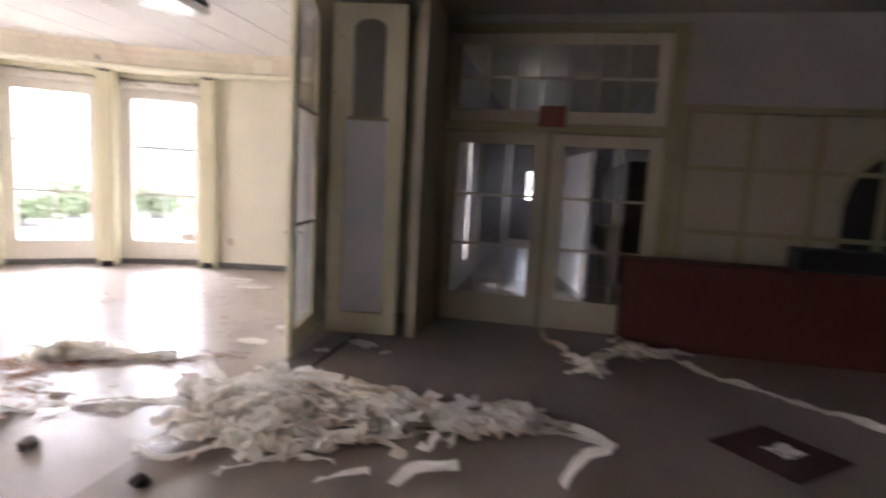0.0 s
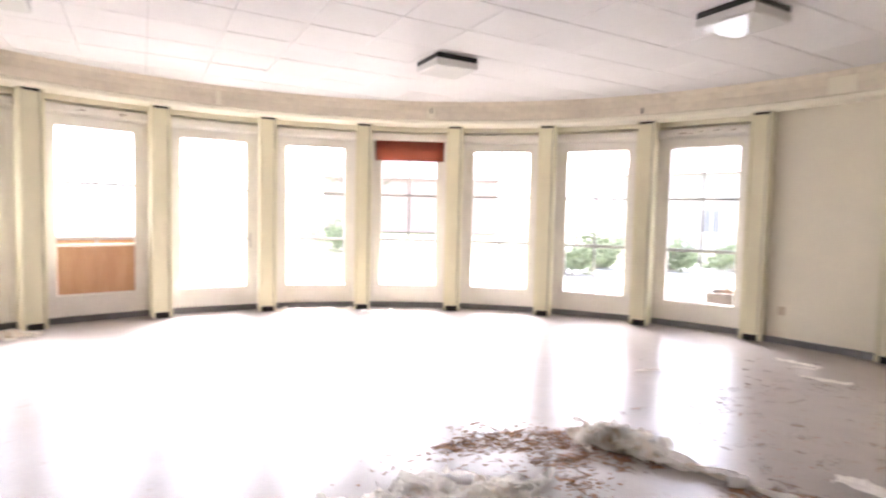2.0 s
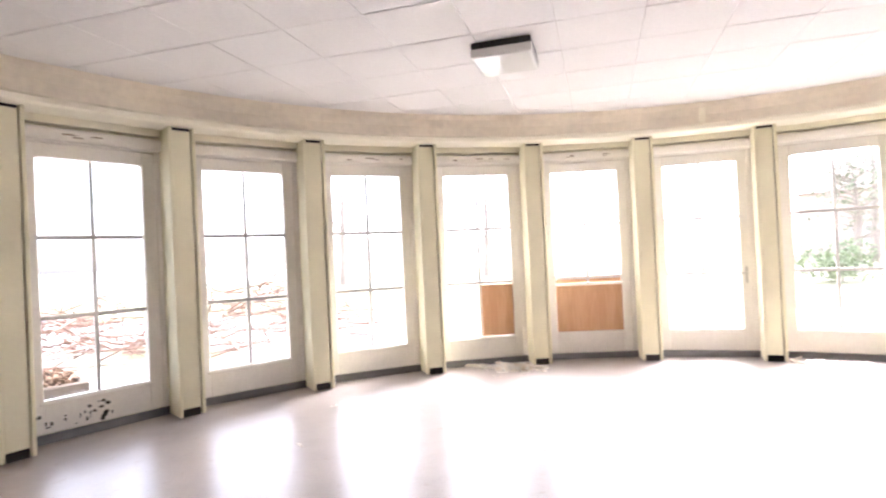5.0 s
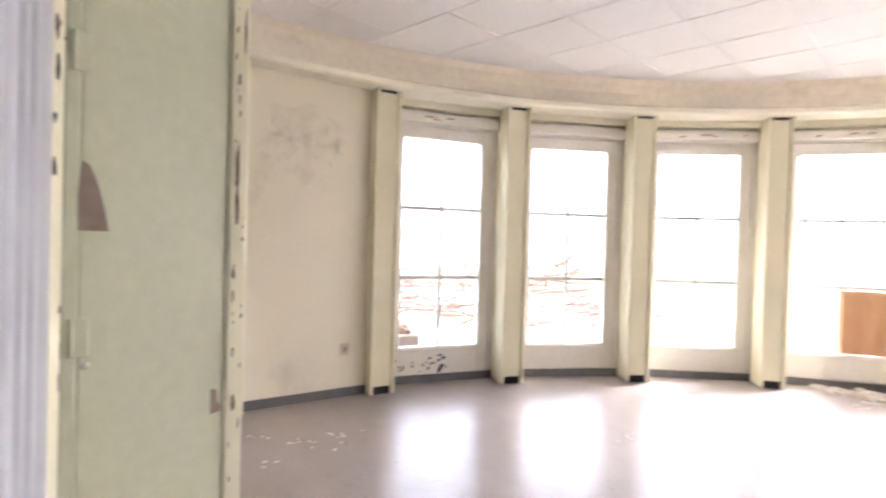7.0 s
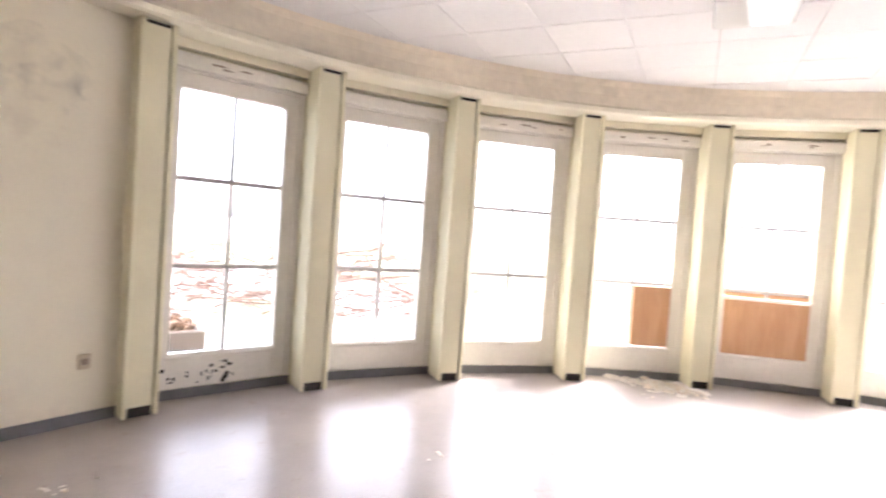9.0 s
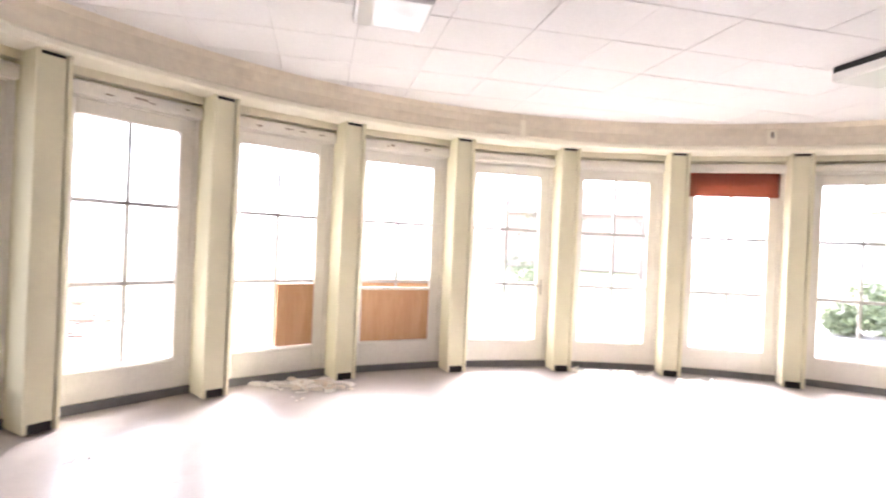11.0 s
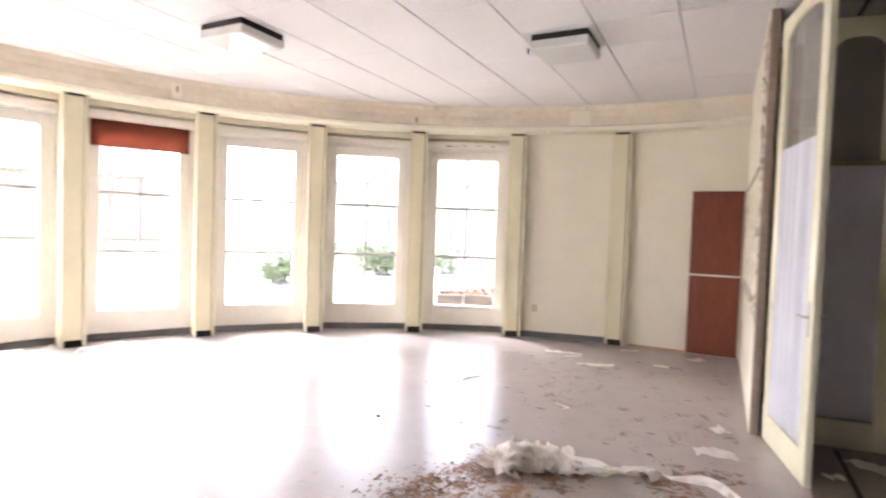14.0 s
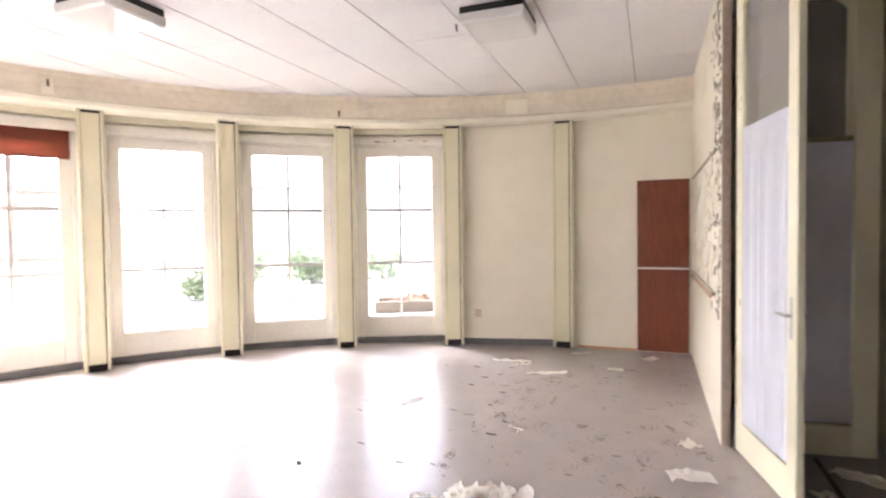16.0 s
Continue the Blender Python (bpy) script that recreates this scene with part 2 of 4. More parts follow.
# ---- curved frieze above the windows ----
def frieze_mesh(profile, a0, a1, n=120):
    bm = bmesh.new()
    rings = []
    for k in range(n + 1):
        a = radians(a0 + (a1 - a0) * k / n)
        rings.append([bm.verts.new((r * math.sin(a), r * math.cos(a), z)) for r, z in profile])
    m = len(profile)
    for p, q in zip(rings, rings[1:]):
        for k in range(m):
            bm.faces.new((p[k], p[(k + 1) % m], q[(k + 1) % m], q[k]))
    bm.faces.new(rings[0][::-1])
    bm.faces.new(rings[-1])
    bmesh.ops.recalc_face_normals(bm, faces=bm.faces)
    return bm


structure("frieze", frieze_mesh([(6.20, 3.06), (6.215, 3.18), (6.20, 3.27), (6.165, 3.328), (6.75, 3.328), (6.75, 3.06)], -98.0, 100.4), FRIEZE, "water-stained beige plaster frieze round the bay", "frieze", smooth=False)
structure("frieze_moulding", frieze_mesh([(6.21, 2.975), (6.175, 2.99), (6.165, 3.03), (6.19, 3.058), (6.6, 3.058), (6.6, 2.975)], -98.0, 100.4), PLAINWALL, "cream painted moulding under the frieze", "trim")


# ---- bay walls, windows, pilasters ----
CH = 2 * R_WIN * math.tan(radians(STEP / 2))     # length of one bay


def window_unit(i, door=False, wide=0.91):
    m = bay(i, R_WIN)
    label = "white painted glazed garden door with six panes" if door else "tall white window with six panes, chipped paint"
    w = thing("window_%d" % (i - 1), m, label, "window", kind="structure")
    h, g0, g1 = CH / 2 - 0.002, 0.385, 2.605
    part("window_frame", box_mesh((-h, -0.58, -0.012, 0.16, 0.085, 2.80), (0.58, h, -0.012, 0.16, 0.085, 2.80), (-0.58, 0.58, -0.012, 0.16, 2.74, 2.80), bevel=0.006), WHITE, w)
    # sash
    gw = wide / 2
    bm = box_mesh((-0.579, -gw, -0.006, 0.07, 0.09, 2.735), (gw, 0.579, -0.006, 0.07, 0.09, 2.735), (-gw, gw, -0.006, 0.07, 2.605, 2.735), (-gw, gw, -0.006, 0.07, 0.09, g0), bevel=0.006)
    # shallow curve at the head of the glass
    for s in (-1, 1):
        for k in range(6):
            x0 = gw - 0.05 + k * 0.05 / 6
            dz = 0.016 * ((k + 1) / 6) ** 2
            add_box(bm, s * x0, s * (x0 + 0.05 / 6), 0.014, 0.068, g1 - dz, g1 + 0.002)
    sash = part("sash", bm, WHITE, w)
    part("weather_bar", box_mesh((-gw - 0.03, gw + 0.03, -0.022, -0.006, g0 - 0.045, g0 - 0.015), bevel=0.005), WHITE, sash)
    zs = [g0 + (g1 - g0) * k / 3 for k in range(4)]
    for z in zs[1:3]:
        part("glazing_bar", box_mesh((-gw, gw, 0.022, 0.06, z - 0.0195, z + 0.0195), bevel=0.004), BARPAINT, sash)
    part("glazing_bar", box_mesh((-0.0165, 0.0165, 0.023, 0.061, g0, g1), bevel=0.004), BARPAINT, sash)
    for r in range(3):
        for s in (-1, 1):
            x0, x1 = (0.0225, gw) if s > 0 else (-gw, -0.0225)
            p = part("pane", box_mesh((x0, x1, 0.038, 0.042, zs[r] + 0.0225, zs[r + 1] - 0.0225)), GLASS, sash)
            p.visible_shadow = False
    # blind box board above
    bm = bmesh.new()
    ring = [(-0.014, 2.755), (-0.062, 2.755), (-0.074, 2.762), (-0.080, 2.785), (-0.080, 2.83), (-0.074, 2.862), (-0.060, 2.874), (-0.014, 2.876)]
    ends = [[bm.verts.new((x, y, z)) for y, z in ring] for x in (-0.628, 0.628)]
    for k in range(len(ring)):
        bm.faces.new((ends[0][k], ends[0][(k + 1) % len(ring)], ends[1][(k + 1) % len(ring)], ends[1][k]))
    bm.faces.new(ends[0])
    bm.faces.new(ends[1][::-1])
    bmesh.ops.recalc_face_normals(bm, faces=bm.faces)
    part("head_board", bm, WHITE, w, "white head board with chipped paint")
    if door:
        part("handle", box_mesh((gw + 0.045, gw + 0.075, -0.014, -0.006, 0.98, 1.2), (gw - 0.03, gw + 0.07, -0.045, -0.02, 1.1, 1.12), (gw + 0.052, gw + 0.068, -0.04, -0.005, 1.1, 1.12), bevel=0.003), METAL, w, "steel lever handle")
    return w


for i in range(2, 13):
    window_unit(i, door=i == 7)

bm = bmesh.new()
# walls above the windows
for i in range(2, 13):
    b2 = box_mesh((-CH / 2 + 0.002, CH / 2 - 0.002, 0.0, 0.30, 2.80, 3.40), (-CH / 2 + 0.002, CH / 2 - 0.002, 0.02, 0.30, -0.1, 0.085), (-0.62, 0.62, -0.10, -0.001, 2.902, 2.974))
    b2.transform(bay(i, R_WIN))
    me = bpy.data.meshes.new("tmp")
    b2.to_mesh(me)
    b2.free()
    bm.from_mesh(me)
    bpy.data.meshes.remove(me)
structure("wall_bay", bm, CREAM, "cream painted wall over the bay windows", "wall")

for name, i, x0, x1 in (("wall_west", 1, -CH / 2, CH / 2), ("wall_east", 13, -CH / 2, CH / 2), ("wall_west_end", 0, -0.58, CH / 2), ("wall_east_end", 14, -CH / 2, 0.87)):
    b2 = box_mesh((x0, x1, 0, 0.3, 0, 3.40))
    b2.transform(bay(i, R_BLANK))
    structure(name, b2, PLASTER if i < 2 else PLAINWALL, "cream painted plaster wall with faint stains", "wall")
for i in range(0, 14):
    r = R_BLANK if i in (0, 1, 13, 14) else R_WIN
    x0, x1 = (-0.6 if i == 0 else -CH / 2 + 0.12), CH / 2 - 0.12
    b2 = box_mesh((x0, x1, -0.022, -0.001, 0, 0.085), bevel=0.004)
    b2.transform(bay(i, r))
    structure("baseboard", b2, SKIRT, "dark grey skirting board", "baseboard")


def pilaster(k, copy_of=None):
    a = (k - 7.5) * STEP
    m = pose(R_PIL * math.sin(radians(a)), R_PIL * math.cos(radians(a)), 0, 0, 0, -a)
    if copy_of:
        return copy_thing(copy_of, m)
    p = thing("pilaster", m, "pale yellow boxed pilaster between the bay windows", "pilaster", "pilasters of the bay", kind="structure")
    part("front_panel", box_mesh((-0.0925, 0.083, 0.012, 0.03, 0.088, 2.938), bevel=0.004), YELLOW, p)
    part("side_board", box_mesh((-0.128, -0.094, 0.0, 0.36, 0.012, 2.973), bevel=0.006), YELLOW, p)
    part("side_board", box_mesh((0.094, 0.128, 0.0, 0.36, 0.012, 2.973), bevel=0.006), YELLOW, p)
    part("core", box_mesh((-0.093, 0.093, 0.055, 0.36, 0.0, 2.973)), DARK, p, "dark steel column core")
    return p


first = pilaster(1)
for k in range(2, 15):
    pilaster(k, first)

# boards and a red blind in the windows
m = bay(5, R_WIN)
b = thing("plywood_board", m, "orange plywood board over a broken lower pane", "board", "window boards")
part("board", box_mesh((0.012, 0.452, -0.010, 0.020, 0.39, 1.095), bevel=0.003), PLY, b)
m = bay(6, R_WIN)
b = thing("plywood_board", m, "wide orange plywood board over broken lower panes", "board", "window boards")
part("board", box_mesh((-0.452, 0.452, -0.010, 0.020, 0.385, 1.02), bevel=0.003), PLY, b)
part("board", box_mesh((-0.452, -0.02, 0.030, 0.036, 1.055, 1.15), bevel=0.002), PLY, b)
part("board", box_mesh((0.02, 0.452, 0.030, 0.036, 1.055, 1.15), bevel=0.002), PLY, b)
part("batten", box_mesh((-0.50, 0.49, -0.016, 0.012, 1.022, 1.052), bevel=0.003), WHITE, b, "white batten")
m = bay(9, R_WIN)
b = thing("roller_blind", m, "rust-red roller blind drawn a little way down", "blind")
bm = bmesh.new()
low, high = [[bm.verts.new((-0.56 + k * 1.12 / 24, -0.045 + 0.003 * math.sin(k * 0.9), z)) for k in range(25)] for z in (2.45, 2.754)]
for k in range(24):
    bm.faces.new((low[k], low[k + 1], high[k + 1], high[k]))
bmesh.ops.solidify(bm, geom=bm.faces[:], thickness=0.004)
part("cloth", bm, RED, b)
part("bottom_bar", box_mesh((-0.56, 0.56, -0.053, -0.037, 2.43, 2.453), bevel=0.005), RED, b)

# ---- ceiling lamps ----
def ceiling_lamp(x, y):
    l = thing("ceiling_light", pose(x, y, CEIL), "square milk-white ceiling light on a black base, unlit", "ceiling lamp", "ceiling lights")
    part("base", box_mesh((-0.255, 0.255, -0.255, 0.255, -0.058, 0), bevel=0.005), LAMPBASE, l)
    bm = bmesh.new()
    v = []
    for z, s in ((-0.060, 0.262), (-0.122, 0.258), (-0.134, 0.248), (-0.137, 0.235)):
        v.append([bm.verts.new((sx * s, sy * s, z)) for sx, sy in ((-1, -1), (1, -1), (1, 1), (-1, 1))])
    for p, q in zip(v, v[1:]):
        for k in range(4):
            bm.faces.new((p[k], p[(k + 1) % 4], q[(k + 1) % 4], q[k]))
    bm.faces.new(v[-1])
    bmesh.ops.recalc_face_normals(bm, faces=bm.faces)
    part("shade", bm, LAMPSHADE, l, "milky plastic shade")


for x, y in ((2.12, 3.26), (-2.05, 3.36), (3.465, 0.57)):
    ceiling_lamp(x, y)

# ---- partition ends: pocket walls, folding leaves ----
structure("wall_partition_east", box_mesh((3.36, 6.55, -1.12, -1.06, 0, 3.329)), PLASTER, "rough cream plaster partition wall with torn edge", "wall")
structure("wall_partition_west", box_mesh((-6.55, -3.645, -0.80, -0.72, 0, 3.329)), PLASTER, "cream plaster partition wall", "wall")
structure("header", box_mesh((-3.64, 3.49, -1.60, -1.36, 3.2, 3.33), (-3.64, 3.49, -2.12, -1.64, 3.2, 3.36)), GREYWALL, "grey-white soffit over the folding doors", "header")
structure("header_track", box_mesh((-3.64, 3.45, -1.64, -1.60, 3.23, 3.33)), DARK, "dark folding door track in the soffit", "track")
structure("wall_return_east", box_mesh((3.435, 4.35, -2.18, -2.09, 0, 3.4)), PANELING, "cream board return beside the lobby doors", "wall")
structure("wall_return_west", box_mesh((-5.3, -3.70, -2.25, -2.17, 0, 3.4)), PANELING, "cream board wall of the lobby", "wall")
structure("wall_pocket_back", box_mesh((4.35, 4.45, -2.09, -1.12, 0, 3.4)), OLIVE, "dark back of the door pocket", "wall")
structure("floor_track", box_mesh((1.3, 3.3, -1.635, -1.605, 0.0, 0.004)), DARK, "dark steel track in the floor", "track")


def leaf(x0, y0, x1, y1, label, curtain_side=1, height=3.18, handle=True, stile=0.115, fold=0.005, trim=False, curtain_top=2.10):
    """A glazed folding leaf from its hinge to its free edge; local x along it."""
    w = math.hypot(x1 - x0, y1 - y0)
    l = thing("folding_door", pose(x0, y0, 0.012, 0, 0, math.degrees(math.atan2(y1 - y0, x1 - x0))), label, "door", "folding door leaves")
    s, t = stile, 0.022
    gl, gr = s, w - s
    bm = box_mesh((0, s, -t, t, 0, height), (w - s, w, -t, t, 0, height), (s, w - s, -t, t, 0, 0.21), (s, w - s, -t, t, 3.09, height), bevel=0.005)
    # arched head
    n = 24
    low = [[bm.verts.new((gl + (gr - gl) * k / n, y, 3.09 - 0.08 * abs(2 * k / n - 1) ** 3.0)) for k in range(n + 1)] for y in (-t + 0.002, t - 0.002)]
    top = [[bm.verts.new((gl + (gr - gl) * k / n, y, 3.094)) for k in range(n + 1)] for y in (-t + 0.002, t - 0.002)]
    for k in range(n):
        bm.faces.new((low[0][k], low[0][k + 1], top[0][k + 1], top[0][k]))
        bm.faces.new((low[1][k + 1], low[1][k], top[1][k], top[1][k + 1]))
        bm.faces.new((low[0][k + 1], low[0][k], low[1][k], low[1][k + 1]))
    part("leaf_frame", bm, YELLOW, l)
    if trim:
        bm = bmesh.new()
        b = 0.045
        rise = lambda q, top: top - 0.08 * abs(2 * q - 1) ** 3.0
        outer = [(gl, 2.135)] + [(gl + (gr - gl) * k / n, rise(k / n, 3.088)) for k in range(n + 1)] + [(gr, 2.135)]
        inner = [(gl + b, 2.135)] + [(gl + b + (gr - gl - 2 * b) * k / n, rise(k / n, 3.088 - b)) for k in range(n + 1)] + [(gr - b, 2.135)]
        rings = [[bm.verts.new((x, y, z)) for x, z in line] for line, y in ((outer, 0.013), (inner, 0.009), (outer, -0.013), (inner, -0.009))]
        for k in range(len(outer) - 1):
            bm.faces.new((rings[0][k], rings[0][k + 1], rings[1][k + 1], rings[1][k]))
            bm.faces.new((rings[2][k + 1], rings[2][k], rings[3][k], rings[3][k + 1]))
            bm.faces.new((rings[1][k], rings[1][k + 1], rings[3][k + 1], rings[3][k]))
        part("arched_trim", bm, YELLOW, l, "cream arched trim round the upper pane")
    for z in (1.12, 2.12):
        part("glazing_bar", box_mesh((gl, gr, -0.0145 * curtain_side, 0.004 * curtain_side, z - 0.014, z + 0.014), bevel=0.003), OLIVE, l)
    for z0, z1 in ((0.21, 1.106), (1.134, 2.106), (2.134, 3.09)):
        p = part("pane", box_mesh((gl, gr, -0.002, 0.002, z0, z1)), DUSTYGLASS if z0 > 2 else GLASS, l)
        p.visible_shadow = False
    bm = bmesh.new()
    cols = 130
    rows = [bm.verts.new((gl + 0.002 + (gr - gl - 0.004) * k / cols, curtain_side * (0.006 + 1.4 * fold + fold * (1 - 2 * abs(math.sin(k * 0.31 + 0.8 * math.sin(k * 0.07)))) + 0.4 * fold * math.sin(k * 0.83 + 1.0)), z)) for z in (0.22, curtain_top) for k in range(cols + 1)]
    for k in range(cols):
        bm.faces.new((rows[k], rows[k + 1], rows[cols + 2 + k], rows[cols + 1 + k]))
    part("net_curtain", bm, CURTAIN, l, "white pleated net curtain", smooth=True)
    if handle:
        for side in (-1, 1):
            bm = box_mesh((w - 0.075, w - 0.04, side * t, side * (t + 0.006), 0.93, 1.16), (w - 0.066, w - 0.05, side * t, side * 0.06, 1.05, 1.066), (w - 0.17, w - 0.05, side * 0.048, side * 0.062, 1.05, 1.068), bevel=0.003)
            part("handle", bm, METAL, l, "steel lever handle")
    return l


leaf(3.30, -1.165, 2.42, -1.340, "open cream glazed folding door with net curtain", -1, curtain_top=2.20)
leaf(3.33, -1.29, 3.42, -1.99, "cream glazed folding door folded against the wall end", -1, handle=False, stile=0.15, fold=0.0006, trim=True)
leaf(-3.555, -1.232, -2.87, -1.70, "open cream glazed folding door with pleated net curtain", 1, fold=0.012, stile=0.10)

g = thing("jamb_panel", pose(-3.60, -0.70, 0.0), "pale green painted jamb panel with torn brown patches", "panel", kind="structure")
part("panel", box_mesh((-0.04, 0, -0.466, -0.072, 0, 3.36), bevel=0.004), GREEN, g)
part("hanging_stile", box_mesh((-0.04, 0.006, -0.506, -0.468, 0, 3.36), bevel=0.004), GREEN, g)
part("edge_post", box_mesh((-0.05, 0.012, -0.070, -0.012, 0, 3.36), bevel=0.006), YELLOW, g, "cream edge post with torn paint")

# ---- built-in cupboard in the corner ----
c = thing("corner_cupboard", bay(14, R_BLANK), "tall red-brown veneer cupboard built into the corner", "cupboard")
part("body", box_mesh((0.19, 0.79, -0.014, 0.25, 0.012, 2.16)), BROWN, c)
part("door", box_mesh((0.195, 0.785, -0.034, -0.015, 0.03, 1.045), bevel=0.003), BROWN, c)
part("door", box_mesh((0.195, 0.785, -0.034, -0.015, 1.075, 2.155), bevel=0.003), BROWN, c)
part("strip", box_mesh((0.19, 0.79, -0.036, -0.014, 1.048, 1.072), bevel=0.003), WHITE, c, "pale strip between the doors")

# ---- lobby ----
LX = 4.35
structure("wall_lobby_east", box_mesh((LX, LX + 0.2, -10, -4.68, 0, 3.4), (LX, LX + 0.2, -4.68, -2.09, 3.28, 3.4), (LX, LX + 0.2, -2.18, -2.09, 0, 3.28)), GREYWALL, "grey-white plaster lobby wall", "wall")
# unseen closing walls, added in dark wood to keep the lobby dim
structure("wall_lobby_south", box_mesh((-5.4, 4.6, -10.2, -10, 0, 3.4)), DESKWOOD, "unseen lobby wall, made dark to cut bounced light", "wall")
structure("wall_lobby_west", box_mesh((-5.6, -5.4, -10.2, -0.8, 0, 3.4)), DESKWOOD, "unseen lobby wall, made dark to cut bounced light", "wall")

d = thing("door_1", pose(LX, 0, 0), "cream glazed double door with a glazed transom in an olive frame", "door", kind="structure")
part("door_frame", box_mesh((-0.03, 0.14, -2.225, -2.185, 0, 3.28), (-0.03, 0.14, -4.68, -4.53, 0, 3.28), (-0.03, 0.14, -4.53, -2.225, 3.2, 3.28), (-0.03, 0.14, -4.53, -2.225, 2.15, 2.25), bevel=0.006), OLIVE, d, "olive painted door frame")


def glazed(parent, y0, y1, z0, z1, cols, rows, bottom, stile, name):
    """A glazed leaf in the plane of the lobby doors."""
    bm = box_mesh((0.02, 0.065, y0, y0 + stile, z0, z1), (0.02, 0.065, y1 - stile, y1, z0, z1), (0.02, 0.065, y0 + stile, y1 - stile, z0, z0 + bottom), (0.02, 0.065, y0 + stile, y1 - stile, z1 - stile, z1), bevel=0.004)
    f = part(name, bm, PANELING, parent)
    gy0, gy1, gz0, gz1 = y0 + stile, y1 - stile, z0 + bottom, z1 - stile
    for k in range(1, cols):
        y = gy0 + (gy1 - gy0) * k / cols
        part("glazing_bar", box_mesh((0.028, 0.057, y - 0.013, y + 0.013, gz0, gz1)), PANELING, f)
    for k in range(1, rows):
        z = gz0 + (gz1 - gz0) * k / rows
        part("glazing_bar", box_mesh((0.029, 0.056, gy0, gy1, z - 0.013, z + 0.013)), PANELING, f)
    p = part("pane", box_mesh((0.040, 0.044, gy0, gy1, gz0, gz1)), GLASS, f)
    p.visible_shadow = False
    return f


l1 = glazed(d, -3.33, -2.23, 0.01, 2.145, 3, 3, 0.33, 0.128, "door_leaf")
l2 = glazed(d, -4.525, -3.40, 0.01, 2.145, 3, 3, 0.33, 0.128, "door_leaf")
part("meeting_post", box_mesh((-0.01, 0.09, -3.397, -3.333, 0.0, 2.148), bevel=0.005), OLIVE, d)
glazed(d, -4.525, -2.23, 2.255, 3.195, 7, 2, 0.13, 0.12, "transom")
for l, y in ((l1, -3.28), (l2, -3.45)):
    part("handle", box_mesh((-0.005, 0.02, y - 0.02, y + 0.02, 0.95, 1.17), (-0.05, -0.03, y - 0.06, y + 0.06, 1.05, 1.07), (-0.045, 0.01, y - 0.01, y + 0.01, 1.05, 1.07), bevel=0.003), METAL, l, "steel lever handle")
s = thing("door_sign", pose(LX - 0.035, -3.37, 2.32), "small brown-red sign over the lobby doors", "sign")
part("plate", box_mesh((-0.02, 0.0, -0.14, 0.14, -0.11, 0.11), bevel=0.004), SIGNRED, s)

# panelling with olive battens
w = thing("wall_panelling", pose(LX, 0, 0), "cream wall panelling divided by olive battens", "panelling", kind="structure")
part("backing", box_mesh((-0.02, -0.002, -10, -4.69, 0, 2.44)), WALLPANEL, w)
for z in (0.60, 1.20, 1.85):
    part("batten", box_mesh((-0.036, -0.021, -10, -4.69, z - 0.025, z + 0.025), bevel=0.003), OLIVE, w)
part("rail", box_mesh((-0.05, -0.002, -10, -4.69, 2.40, 2.48), bevel=0.006), OLIVE, w)
for k in range(8):
    y = -4.735 - 0.615 * k
    part("batten", box_mesh((-0.034, -0.0215, y - 0.042, y + 0.042, 0.0, 2.40), bevel=0.003), OLIVE, w)

# reception desk
c = thing("reception_desk", pose(0, 0, 0), "dark red-brown wooden reception desk front", "desk")
part("front", box_mesh((3.98, 4.02, -9.0, -4.21, 0.0, 0.868), bevel=0.004), DESKWOOD, c)
part("side", box_mesh((4.022, 4.30, -4.25, -4.21, 0.0, 0.868), bevel=0.004), DESKWOOD, c)
part("top", box_mesh((3.95, 4.30, -9.0, -4.20, 0.870, 0.905), bevel=0.006), DESKWOOD, c)
m = thing("door_mat", pose(1.86, -4.95, 0.0, 0, 0, 40), "dark red-brown door mat on the floor", "mat")
part("mat", box_mesh((-0.29, 0.29, -0.29, 0.29, 0.0, 0.012), bevel=0.004), MATRED, m)

# corridor behind the lobby doors
structure("wall_corridor_north", box_mesh((LX + 0.2, 6.90, -2.1, -1.9, 0, 3.4), (7.05, 15, -2.1, -1.9, 0, 3.4), (6.90, 7.05, -2.1, -1.9, 2.3, 3.4), (6.90, 7.05, -2.1, -1.9, 0, 0.35)), CORRWALL, "white corridor wall with a glazed opening", "wall")
structure("wall_corridor_south", box_mesh((LX + 0.2, 15, -5.2, -5.0, 0, 3.4)), CORRWALL, "white corridor wall", "wall")
structure("wall_corridor_end", box_mesh((15, 15.2, -5.2, -3.0, 0, 3.4), (15, 15.2, -2.6, -1.9, 0, 3.4), (15, 15.2, -3.0, -2.6, 2.05, 3.4), (15, 15.2, -3.0, -2.6, 0, 1.2)), CORRWALL, "far corridor wall with a small bright window", "wall")
structure("ceiling_corridor", box_mesh((LX + 0.2, 15.2, -5.2, -1.9, 3.4, 3.6)), PANELING, "plain corridor ceiling", "ceiling")
structure("floor_corridor", box_mesh((7.4, 15.2, -5.2, -1.9, -0.12, -0.002)), FLOOR, "grey-brown corridor floor", "floor")
w = thing("window_12", pose(6.975, -2.0, 0), "tall glazed corridor opening with white frame", "window", kind="structure")
part("window_frame", box_mesh((-0.074, -0.062, -0.05, 0.05, 0.352, 2.298), (0.062, 0.074, -0.05, 0.05, 0.352, 2.298), (-0.062, 0.062, -0.05, 0.05, 2.25, 2.298), (-0.062, 0.062, -0.05, 0.05, 0.352, 0.40), bevel=0.005), WHITE, w)
s = thing("partition_screen", pose(7.05, -3.75, 0, 0, 0, 191), "white free-standing screen in the corridor", "screen")
part("panel", box_mesh((-0.76, 1.15, -0.02, 0.02, 0.09, 2.1), bevel=0.004), CORRWALL, s)
